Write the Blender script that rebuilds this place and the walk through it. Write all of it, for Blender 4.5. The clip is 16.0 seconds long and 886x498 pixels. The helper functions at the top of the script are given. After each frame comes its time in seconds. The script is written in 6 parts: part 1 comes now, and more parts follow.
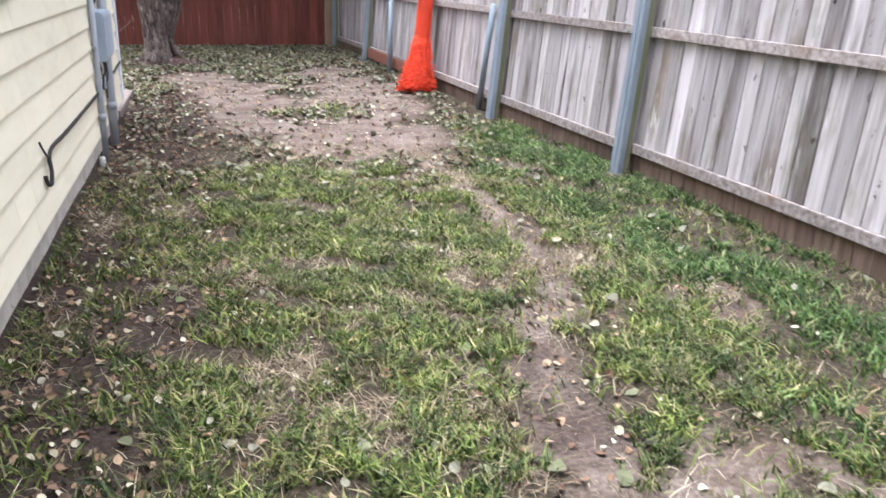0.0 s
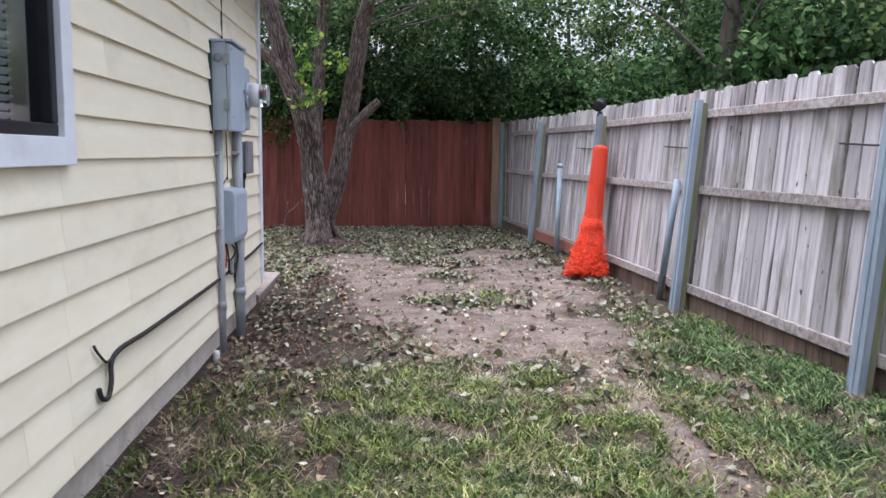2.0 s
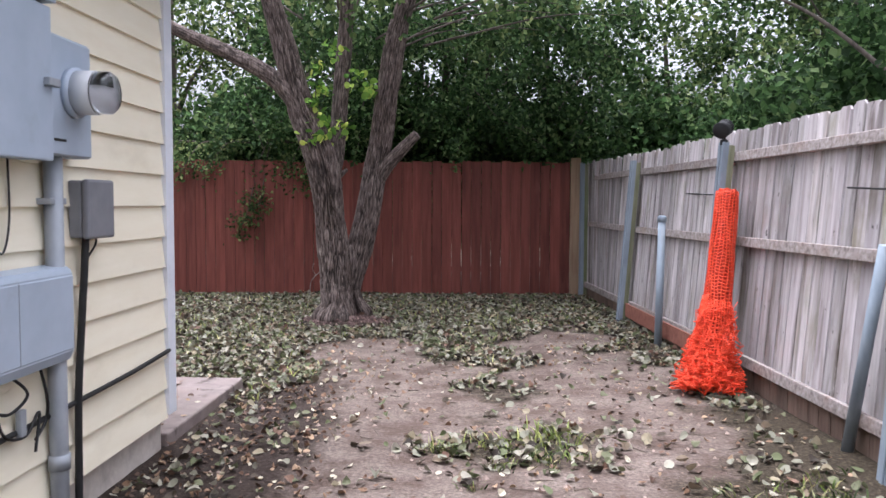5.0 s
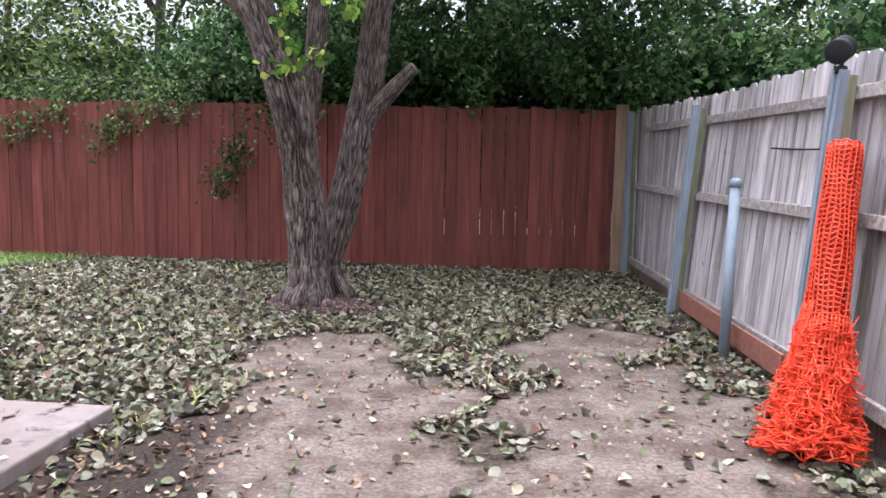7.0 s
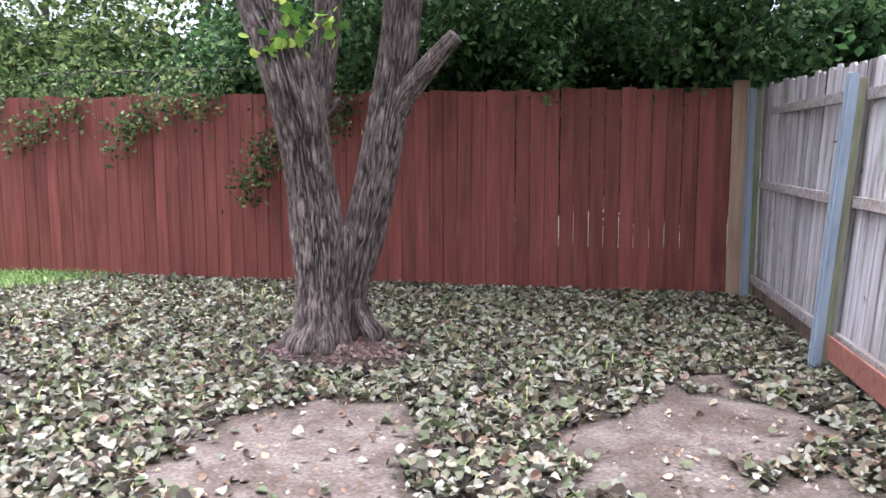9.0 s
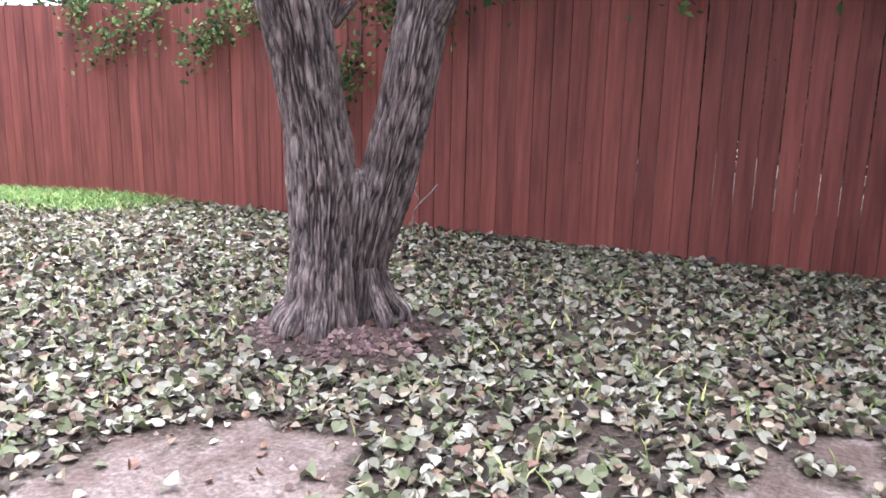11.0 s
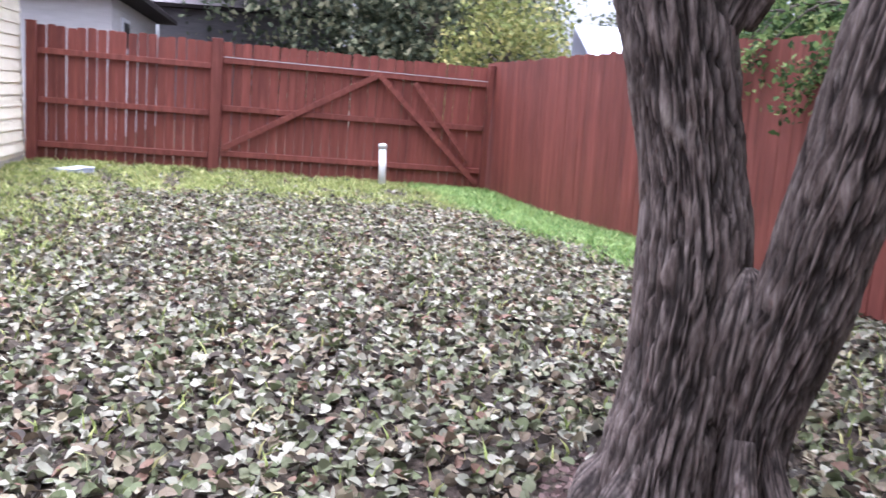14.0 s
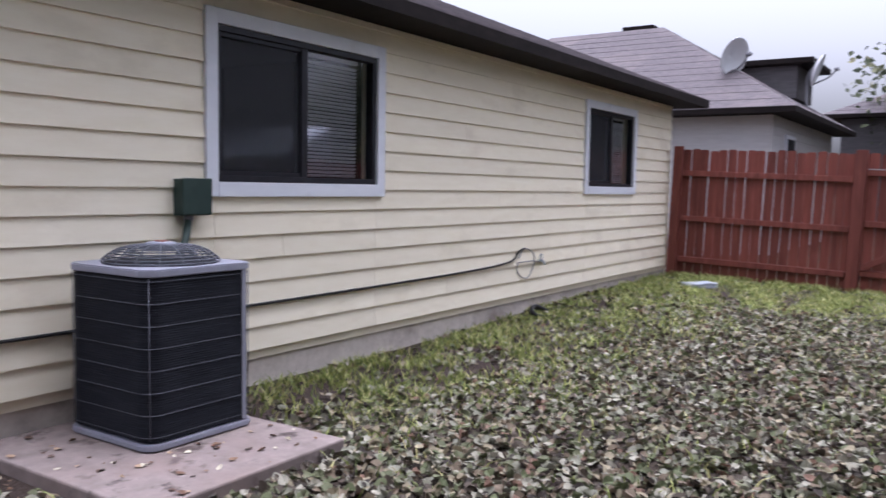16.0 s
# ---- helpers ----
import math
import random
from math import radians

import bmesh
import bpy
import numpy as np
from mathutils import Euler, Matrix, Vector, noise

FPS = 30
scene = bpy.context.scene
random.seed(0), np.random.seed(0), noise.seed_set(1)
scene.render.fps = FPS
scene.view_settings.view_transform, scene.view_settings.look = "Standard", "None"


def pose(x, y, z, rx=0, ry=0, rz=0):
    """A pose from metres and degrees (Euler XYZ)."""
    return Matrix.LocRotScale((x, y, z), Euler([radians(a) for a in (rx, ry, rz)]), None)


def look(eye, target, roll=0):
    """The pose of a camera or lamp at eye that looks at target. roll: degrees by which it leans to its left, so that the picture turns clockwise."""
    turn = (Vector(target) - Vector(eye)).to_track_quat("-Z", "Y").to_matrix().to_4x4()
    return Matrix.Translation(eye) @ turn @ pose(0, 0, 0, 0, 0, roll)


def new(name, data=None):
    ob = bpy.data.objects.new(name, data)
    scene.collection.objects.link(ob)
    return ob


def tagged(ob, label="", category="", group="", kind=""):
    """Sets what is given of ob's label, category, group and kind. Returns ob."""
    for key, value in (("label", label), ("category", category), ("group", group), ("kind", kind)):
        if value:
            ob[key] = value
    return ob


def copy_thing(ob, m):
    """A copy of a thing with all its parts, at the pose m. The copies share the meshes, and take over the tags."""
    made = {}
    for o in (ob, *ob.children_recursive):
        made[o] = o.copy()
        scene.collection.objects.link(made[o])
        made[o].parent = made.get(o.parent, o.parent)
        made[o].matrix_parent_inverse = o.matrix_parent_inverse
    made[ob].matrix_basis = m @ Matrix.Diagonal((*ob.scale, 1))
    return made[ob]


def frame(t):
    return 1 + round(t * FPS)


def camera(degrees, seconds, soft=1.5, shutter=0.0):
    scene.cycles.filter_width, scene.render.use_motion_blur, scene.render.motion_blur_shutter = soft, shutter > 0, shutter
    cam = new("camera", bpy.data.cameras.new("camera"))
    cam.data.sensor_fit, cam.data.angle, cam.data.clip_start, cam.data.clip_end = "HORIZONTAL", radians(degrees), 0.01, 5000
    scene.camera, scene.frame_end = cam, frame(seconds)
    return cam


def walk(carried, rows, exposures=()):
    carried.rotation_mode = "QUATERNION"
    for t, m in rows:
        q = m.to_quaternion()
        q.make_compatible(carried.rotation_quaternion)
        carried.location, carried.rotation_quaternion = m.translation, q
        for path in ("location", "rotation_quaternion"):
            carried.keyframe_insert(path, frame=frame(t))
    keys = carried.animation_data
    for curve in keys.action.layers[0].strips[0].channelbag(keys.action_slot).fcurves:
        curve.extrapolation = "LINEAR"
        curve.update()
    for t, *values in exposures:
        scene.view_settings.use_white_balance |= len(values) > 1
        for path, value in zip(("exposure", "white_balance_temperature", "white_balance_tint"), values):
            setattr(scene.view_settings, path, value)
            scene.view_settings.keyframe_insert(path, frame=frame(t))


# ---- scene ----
cam = camera(56.6, 16.0, shutter=0.25)
PATH = [
    (0, look((0.164, 0.246, 1.484), (0.682, 2.067, 0.841), 1.6)),
    (0.5, look((0.231, 0.446, 1.493), (0.564, 2.334, 0.921), 2.3)),
    (1, look((0.375, 0.712, 1.497), (0.531, 2.647, 1.02), 3.0)),
    (1.5, look((0.415, 1.046, 1.44), (0.536, 3.008, 1.073), 1.0)),
    (2, look((0.478, 1.455, 1.374), (0.605, 3.437, 1.143), 0.5)),
    (2.5, look((0.546, 2.019, 1.314), (0.607, 3.996, 1.019), 0.9)),
    (3, look((0.638, 2.447, 1.341), (0.727, 4.428, 1.083), -0.1)),
    (3.5, look((0.718, 2.99, 1.384), (0.775, 4.983, 1.223), 1.7)),
    (4, look((0.79, 3.514, 1.388), (0.849, 5.508, 1.247), 0.3)),
    (4.5, look((0.92, 4.022, 1.382), (0.874, 6.018, 1.272), 1.0)),
    (5, look((1.003, 4.519, 1.36), (0.917, 6.514, 1.249), 0.2)),
    (5.2, look((1.03, 4.709, 1.371), (0.941, 6.703, 1.255), -0.7)),
    (7.3, look((1.337, 6.908, 1.34), (1.121, 8.884, 1.119), 1.0)),
    (7.5, look((1.332, 7.115, 1.358), (1.108, 9.092, 1.156), 0.4)),
    (8, look((1.358, 7.582, 1.343), (1.044, 9.548, 1.15), -0.1)),
    (8.5, look((1.416, 8.08, 1.379), (0.962, 10.017, 1.167), -0.0)),
    (8.7, look((1.443, 8.233, 1.388), (0.995, 10.169, 1.165), -0.1)),
    (10.8, look((1.833, 10.074, 1.429), (1.024, 11.857, 1.019), 1.1)),
    (11, look((1.863, 10.228, 1.418), (0.984, 11.971, 0.986), 1.3)),
    (11.5, look((1.899, 10.649, 1.437), (0.887, 12.327, 1.037), 1.2)),
    (12, look((1.955, 11.039, 1.409), (0.69, 12.544, 1.045), 1.1)),
    (12.5, look((1.963, 11.353, 1.389), (0.53, 12.69, 0.991), 0.9)),
    (13, look((1.891, 11.727, 1.407), (0.406, 13.027, 1.086), 1.2)),
    (13.5, look((1.827, 12.106, 1.394), (0.015, 12.884, 1.056), 1.7)),
    (14, look((1.724, 12.394, 1.349), (-0.194, 12.83, 0.99), 3.0)),
    (14.5, look((1.63, 12.716, 1.377), (-0.346, 12.655, 1.068), 1.1)),
    (15, look((1.551, 12.998, 1.392), (-0.382, 12.544, 1.15), 1.3)),
    (15.5, look((1.433, 13.181, 1.418), (-0.403, 12.405, 1.253), 1.6)),
    (16, look((1.391, 13.335, 1.455), (-0.267, 12.226, 1.306), 0.9)),
]
walk(cam, PATH, [(0.0, 1.9, 5850, 13), (0.5, 1.65, 5750, 13), (1.0, 1.55, 5650, 14), (3.5, 1.55, 5700, 15), (5.0, 1.6, 5850, 17), (8.5, 2.2, 5600, 16), (11.0, 2.65, 5550, 21), (12.0, 2.5, 5550, 21), (13.0, 2.4, 5550, 22), (13.5, 2.5, 5500, 23), (14.0, 2.25, 5450, 22), (14.5, 2.0, 5450, 19), (15.5, 1.55, 5600, 22), (16.0, 1.15, 5650, 22)])

# ---- light ----
world = bpy.data.worlds.new("sky")
scene.world = world
world.use_nodes = True
wn, wl = world.node_tree.nodes, world.node_tree.links
sky = wn.new("ShaderNodeTexSky")
sky.sky_type, sky.sun_disc = "NISHITA", False
sky.sun_elevation, sky.sun_rotation = radians(83), radians(287)
sky.air_density, sky.dust_density, sky.ozone_density = 1.0, 8.0, 1.0
pale = wn.new("ShaderNodeHueSaturation")
pale.inputs["Saturation"].default_value = 0.12
wl.new(sky.outputs[0], pale.inputs["Color"])
wl.new(pale.outputs[0], wn["Background"].inputs[0])
wn["Background"].inputs[1].default_value = 0.15
sun_data = bpy.data.lights.new("sun", "SUN")
sun_data.energy, sun_data.angle, sun_data.color = 0.4, radians(60), (1.0, 0.98, 0.95)
sun = new("sun", sun_data)
sun.matrix_basis = look((8, 12, 30), (1, 8, 0))


# ---- materials ----
def material(name, ramp, scale=(8, 8, 8), rough=0.8, bump=0.2, coord="Object", vary=0.2, rand="object", metal=0.0,
             stain=None, palette=None, spec=0.3, hue=0.0, sub=0.0):
    """ramp: (position, colour) over fine grain; stain: (colour, scale, low, high); palette: colours picked by the random number."""
    m = bpy.data.materials.new(name)
    m.use_nodes = True
    nt = m.node_tree
    n, l = nt.nodes, nt.links
    bsdf = n["Principled BSDF"]
    geo = n.new("ShaderNodeNewGeometry")
    if coord == "World":
        where = geo.outputs["Position"]
    else:
        where = n.new("ShaderNodeTexCoord").outputs["Object"]
    rnd = geo.outputs["Random Per Island"] if rand == "island" else n.new("ShaderNodeObjectInfo").outputs["Random"]
    mp = n.new("ShaderNodeMapping")
    mp.inputs["Scale"].default_value = scale
    l.new(where, mp.inputs["Vector"])
    far = n.new("ShaderNodeMath")
    far.operation = "MULTIPLY"
    far.inputs[1].default_value = 53.0
    l.new(rnd, far.inputs[0])

    def grain(vec, sc, detail, seed):
        t = n.new("ShaderNodeTexNoise")
        t.noise_dimensions = "4D"
        t.inputs["Scale"].default_value, t.inputs["Detail"].default_value, t.inputs["Roughness"].default_value = sc, detail, 0.62
        l.new(vec, t.inputs["Vector"])
        add = n.new("ShaderNodeMath")
        add.inputs[1].default_value = seed
        l.new(far.outputs[0], add.inputs[0])
        t.inputs["W"].default_value = seed
        if coord != "World":
            l.new(add.outputs[0], t.inputs["W"])
        return t.outputs["Fac"]

    def ramp_node(stops, fac, constant=False):
        r = n.new("ShaderNodeValToRGB")
        if constant:
            r.color_ramp.interpolation = "CONSTANT"
        while len(r.color_ramp.elements) < len(stops):
            r.color_ramp.elements.new(0.5)
        for e, (p, c) in zip(r.color_ramp.elements, stops):
            e.position, e.color = p, (*c, 1)
        l.new(fac, r.inputs["Fac"])
        return r.outputs["Color"]

    fine = grain(mp.outputs[0], 1.0, 8, 0.0)
    col = ramp_node(ramp, fine)
    if palette:
        pick = ramp_node(palette, rnd, True)
        mul = n.new("ShaderNodeMix")
        mul.data_type, mul.blend_type = "RGBA", "MULTIPLY"
        mul.inputs[0].default_value = 1.0
        l.new(pick, mul.inputs[6])
        l.new(col, mul.inputs[7])
        col = mul.outputs[2]
    for c, sc, low, high in (stain or ()):
        f = grain(where, 1.0, 5, 11.0 + 3 * high) if isinstance(sc, float) and sc < 0 else None
        if f is None:
            m2 = n.new("ShaderNodeMapping")
            m2.inputs["Scale"].default_value = sc if isinstance(sc, tuple) else (sc, sc, sc)
            l.new(where, m2.inputs["Vector"])
            f = grain(m2.outputs[0], 1.0, 5, 11.0 + 3 * high)
        mask = n.new("ShaderNodeMapRange")
        mask.inputs[1].default_value, mask.inputs[2].default_value = low, high
        l.new(f, mask.inputs[0])
        mx = n.new("ShaderNodeMix")
        mx.data_type = "RGBA"
        l.new(mask.outputs[0], mx.inputs[0])
        l.new(col, mx.inputs[6])
        mx.inputs[7].default_value = (*c, 1)
        col = mx.outputs[2]
    hsv = n.new("ShaderNodeHueSaturation")
    val = n.new("ShaderNodeMapRange")
    val.inputs[3].default_value, val.inputs[4].default_value = 1 - vary, 1 + vary
    l.new(rnd, val.inputs[0])
    l.new(val.outputs[0], hsv.inputs["Value"])
    if hue:
        hv = n.new("ShaderNodeMapRange")
        hv.inputs[3].default_value, hv.inputs[4].default_value = 0.5 - hue, 0.5 + hue
        fr = n.new("ShaderNodeMath")
        fr.operation = "FRACT"
        l.new(far.outputs[0], fr.inputs[0])
        l.new(fr.outputs[0], hv.inputs[0])
        l.new(hv.outputs[0], hsv.inputs["Hue"])
    l.new(col, hsv.inputs["Color"])
    l.new(hsv.outputs[0], bsdf.inputs["Base Color"])
    bsdf.inputs["Roughness"].default_value, bsdf.inputs["Metallic"].default_value = rough, metal
    bsdf.inputs["Specular IOR Level"].default_value = spec
    if sub:
        bsdf.inputs["Transmission Weight"].default_value = 0.0
        tl = n.new("ShaderNodeBsdfTranslucent")
        l.new(hsv.outputs[0], tl.inputs["Color"])
        ms = n.new("ShaderNodeMixShader")
        ms.inputs[0].default_value = sub
        l.new(bsdf.outputs[0], ms.inputs[1])
        l.new(tl.outputs[0], ms.inputs[2])
        l.new(ms.outputs[0], n["Material Output"].inputs["Surface"])
    if bump:
        b = n.new("ShaderNodeBump")
        b.inputs["Strength"].default_value, b.inputs["Distance"].default_value = bump, 0.01
        l.new(fine, b.inputs["Height"])
        l.new(b.outputs[0], bsdf.inputs["Normal"])
    return m


def two(a, b):
    return [(0.3, a), (0.7, b)]


SIDING = material("cream_siding", two((0.80, 0.725, 0.56), (0.86, 0.795, 0.64)), (3, 3, 14), 0.6, 0.12, vary=0.05,
                  stain=[((0.55, 0.48, 0.35), (1.2, 1.2, 2.5), 0.55, 0.9)])
TRIM = material("white_trim", two((0.68, 0.70, 0.76), (0.76, 0.78, 0.83)), (4, 4, 12), 0.5, 0.1, vary=0.03, stain=[((0.5, 0.5, 0.52), 2.5, 0.6, 0.9)])
CONCRETE = material("concrete", two((0.46, 0.41, 0.36), (0.60, 0.545, 0.49)), (14, 14, 14), 0.9, 0.4, vary=0.04, stain=[((0.2, 0.16, 0.14), 2.0, 0.5, 0.75)])
SLAB = material("stained_slab_concrete", two((0.17, 0.135, 0.122), (0.27, 0.222, 0.205)), (10, 10, 10), 0.9, 0.35, vary=0.02,
                stain=[((0.06, 0.045, 0.04), (4.0, 5.0, 4.0), 0.55, 0.64), ((0.22, 0.165, 0.145), 1.6, 0.5, 0.75)])
GREYWOOD = material("weathered_grey_wood", [(0.27, (0.17, 0.145, 0.135)), (0.42, (0.36, 0.325, 0.32)), (0.58, (0.49, 0.45, 0.455)), (0.8, (0.66, 0.615, 0.63))],
                    (17, 17, 0.9), 0.85, 0.6, vary=0.36, hue=0.025,
                    stain=[((0.085, 0.066, 0.055), (6.5, 6.5, 0.8), 0.52, 0.70), ((0.17, 0.155, 0.09), (3, 3, 1.4), 0.53, 0.76), ((0.22, 0.14, 0.10), (5, 5, 0.8), 0.57, 0.85),
                           ((0.03, 0.024, 0.02), (20, 20, 9), 0.64, 0.69), ((0.07, 0.056, 0.05), (42, 42, 1.3), 0.66, 0.74), ((0.80, 0.77, 0.78), (7, 7, 1.6), 0.64, 0.78)])
RAILWOOD = material("weathered_rail_wood", [(0.28, (0.10, 0.08, 0.068)), (0.5, (0.29, 0.25, 0.235)), (0.75, (0.48, 0.43, 0.415))],
                    (26, 1.5, 26), 0.85, 0.5, vary=0.15, stain=[((0.24, 0.15, 0.11), (2, 1.2, 2), 0.52, 0.8)])
DAMPWOOD = material("damp_brown_wood", two((0.10, 0.065, 0.05), (0.24, 0.165, 0.13)), (24, 24, 2), 0.85, 0.5, vary=0.25, stain=[((0.16, 0.13, 0.10), 4.0, 0.5, 0.8)])
NEWWOOD = material("brown_board_wood", two((0.28, 0.185, 0.12), (0.44, 0.31, 0.205)), (24, 24, 1.2), 0.8, 0.4, vary=0.1, stain=[((0.22, 0.08, 0.06), (4, 4, 1), 0.5, 0.8)])
REDBOARD = material("rust_red_board", two((0.20, 0.075, 0.055), (0.32, 0.14, 0.10)), (20, 2, 20), 0.8, 0.4, vary=0.1)
MOSSWOOD = material("mossy_post_wood", two((0.13, 0.14, 0.075), (0.30, 0.29, 0.2)), (24, 24, 2), 0.9, 0.5, vary=0.15, stain=[((0.12, 0.17, 0.06), (3, 3, 1), 0.45, 0.7)])
REDWOOD = material("red_stained_wood", [(0.25, (0.11, 0.030, 0.023)), (0.5, (0.19, 0.054, 0.040)), (0.8, (0.29, 0.090, 0.068))], (22, 22, 1.2), 0.62, 0.35,
                   vary=0.17, stain=[((0.09, 0.026, 0.022), (3, 3, 0.7), 0.52, 0.85), ((0.33, 0.12, 0.095), (4, 4, 0.9), 0.60, 0.85), ((0.035, 0.014, 0.012), (14, 14, 9), 0.68, 0.74)])
GALV = material("galvanised_steel", two((0.20, 0.24, 0.285), (0.32, 0.37, 0.42)), (9, 9, 3), 0.7, 0.08, metal=0.12, vary=0.1, spec=0.5, stain=[((0.25, 0.25, 0.24), (12, 12, 1.4), 0.56, 0.8)])
PIPE = material("grey_conduit", two((0.26, 0.28, 0.31), (0.36, 0.38, 0.41)), (9, 9, 5), 0.5, 0.05, metal=0.2, vary=0.05)
BOXGREY = material("grey_painted_steel", two((0.36, 0.42, 0.50), (0.43, 0.49, 0.58)), (5, 5, 5), 0.45, 0.05, vary=0.05, spec=0.4, stain=[((0.30, 0.33, 0.37), 4.0, 0.58, 0.85)])
DARKGREY = material("dark_grey_plastic", two((0.17, 0.17, 0.19), (0.24, 0.24, 0.26)), (6, 6, 6), 0.5, 0.04, vary=0.05)
GREENBOX = material("dark_green_steel", two((0.02, 0.04, 0.035), (0.035, 0.06, 0.05)), (6, 6, 6), 0.5, 0.05, vary=0.03)
BLACK = material("black_plastic", two((0.012, 0.012, 0.013), (0.028, 0.027, 0.027)), (12, 12, 12), 0.55, 0.1, vary=0.1)
FIN = material("black_coil_fins", two((0.008, 0.009, 0.013), (0.02, 0.021, 0.028)), (6, 6, 160), 0.65, 0.35, vary=0.02, spec=0.15, stain=[((0.028, 0.03, 0.037), (3, 3, 6), 0.5, 0.85)])
WIREGREY = material("coated_wire", two((0.08, 0.084, 0.10), (0.14, 0.145, 0.17)), (9, 9, 9), 0.55, 0.0, metal=0.2, vary=0.05)
LIDGREY = material("grey_lid_paint", two((0.22, 0.225, 0.275), (0.30, 0.305, 0.36)), (5, 5, 5), 0.45, 0.04, vary=0.02)
ORANGE = material("orange_plastic_net", two((0.78, 0.055, 0.018), (0.95, 0.11, 0.035)), (30, 30, 30), 0.5, 0.2, vary=0.12, spec=0.4, sub=0.2)
# Darker than the net: shade inside the roll is put into the colour.
ORANGE_DARKENED = material("orange_darkened_plastic", two((0.28, 0.016, 0.007), (0.55, 0.045, 0.014)), (40, 40, 60), 0.6, 0.4, vary=0.02)
PVC = material("white_pvc", two((0.62, 0.62, 0.60), (0.74, 0.74, 0.72)), (6, 6, 6), 0.4, 0.03, vary=0.02, stain=[((0.45, 0.44, 0.4), 9.0, 0.58, 0.8)])
PALESTONE = material("pale_blue_stone", two((0.26, 0.29, 0.34), (0.42, 0.45, 0.50)), (16, 16, 16), 0.85, 0.4, vary=0.03)
BARK = material("grey_brown_bark", [(0.28, (0.026, 0.018, 0.016)), (0.46, (0.105, 0.079, 0.069)), (0.66, (0.21, 0.170, 0.152)), (0.82, (0.37, 0.325, 0.30))], (52, 52, 9), 0.95, 1.0, coord="World",
                vary=0.0, stain=[((0.33, 0.285, 0.25), (9, 9, 5), 0.60, 0.76), ((0.055, 0.04, 0.033), (5, 5, 3), 0.55, 0.78)])


def shade_bark_by_ridges(m):
    """Pale plates and dark furrows follow the bark's ridges; furrow shade is painted in."""
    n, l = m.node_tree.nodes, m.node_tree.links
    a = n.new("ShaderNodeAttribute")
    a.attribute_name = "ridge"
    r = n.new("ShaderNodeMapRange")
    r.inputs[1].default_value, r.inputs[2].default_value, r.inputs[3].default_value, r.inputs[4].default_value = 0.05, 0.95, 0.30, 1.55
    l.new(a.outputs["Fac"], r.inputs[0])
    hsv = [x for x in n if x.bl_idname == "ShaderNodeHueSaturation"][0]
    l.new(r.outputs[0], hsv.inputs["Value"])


shade_bark_by_ridges(BARK)
FARBARK = material("far_bark", two((0.05, 0.04, 0.034), (0.15, 0.125, 0.105)), (20, 20, 4), 0.95, 0.6, coord="World", vary=0.1)
SHINGLE = material("grey_brown_shingles", [(0.3, (0.085, 0.075, 0.082)), (0.7, (0.165, 0.14, 0.145))], (7, 7, 30), 0.9, 0.4, vary=0.12, stain=[((0.22, 0.18, 0.175), 0.6, 0.5, 0.8)])
FASCIA = material("dark_brown_fascia", two((0.010, 0.008, 0.008), (0.022, 0.017, 0.016)), (4, 4, 12), 0.75, 0.1, vary=0.04, spec=0.1)
PALEWALL = material("pale_grey_siding", two((0.50, 0.49, 0.50), (0.58, 0.57, 0.58)), (3, 3, 20), 0.7, 0.1, vary=0.03)
DARKWALL = material("dark_gable_siding", two((0.09, 0.085, 0.09), (0.15, 0.14, 0.145)), (3, 3, 20), 0.7, 0.1, vary=0.03)
DISH = material("pale_grey_dish", two((0.60, 0.61, 0.63), (0.68, 0.69, 0.71)), (4, 4, 4), 0.45, 0.02, vary=0.02)
SHEDROOF = material("pale_metal_sheet", two((0.62, 0.66, 0.76), (0.72, 0.76, 0.85)), (0.6, 5, 5), 0.4, 0.05, vary=0.02)
BRONZE = material("dark_bronze_frame", two((0.014, 0.014, 0.018), (0.03, 0.03, 0.036)), (9, 9, 9), 0.4, 0.03, metal=0.3, vary=0.02)
BLIND = material("pale_blind_slat", two((0.44, 0.44, 0.46), (0.52, 0.52, 0.54)), (5, 5, 5), 0.5, 0.0, vary=0.08)
# Near-black surfaces: the gloom of an unlit room is put into the colour.
ROOMDARK = material("room_painted_dim", two((0.03, 0.03, 0.035), (0.05, 0.05, 0.055)), (2, 2, 2), 0.9, 0.0, vary=0.0)
LEAFLITTER = material("fallen_leaves", two((0.82, 0.82, 0.8), (1.12, 1.1, 1.05)), (30, 30, 30), 0.75, 0.2, rand="island", vary=0.24, sub=0.1,
                      palette=[(0.0, (0.29, 0.285, 0.22)), (0.18, (0.17, 0.18, 0.105)), (0.33, (0.37, 0.35, 0.285)), (0.44, (0.18, 0.14, 0.10)), (0.56, (0.075, 0.058, 0.044)),
                               (0.67, (0.105, 0.12, 0.06)), (0.77, (0.26, 0.225, 0.155)), (0.87, (0.04, 0.032, 0.026)), (0.96, (0.15, 0.09, 0.065))])
BROWNLEAF = material("brown_fallen_leaves", two((0.8, 0.8, 0.8), (1.1, 1.1, 1.1)), (30, 30, 30), 0.75, 0.2, rand="island", vary=0.25,
                     palette=[(0.0, (0.26, 0.16, 0.10)), (0.3, (0.15, 0.085, 0.055)), (0.5, (0.36, 0.25, 0.16)), (0.7, (0.09, 0.055, 0.04)), (0.85, (0.44, 0.40, 0.30))])
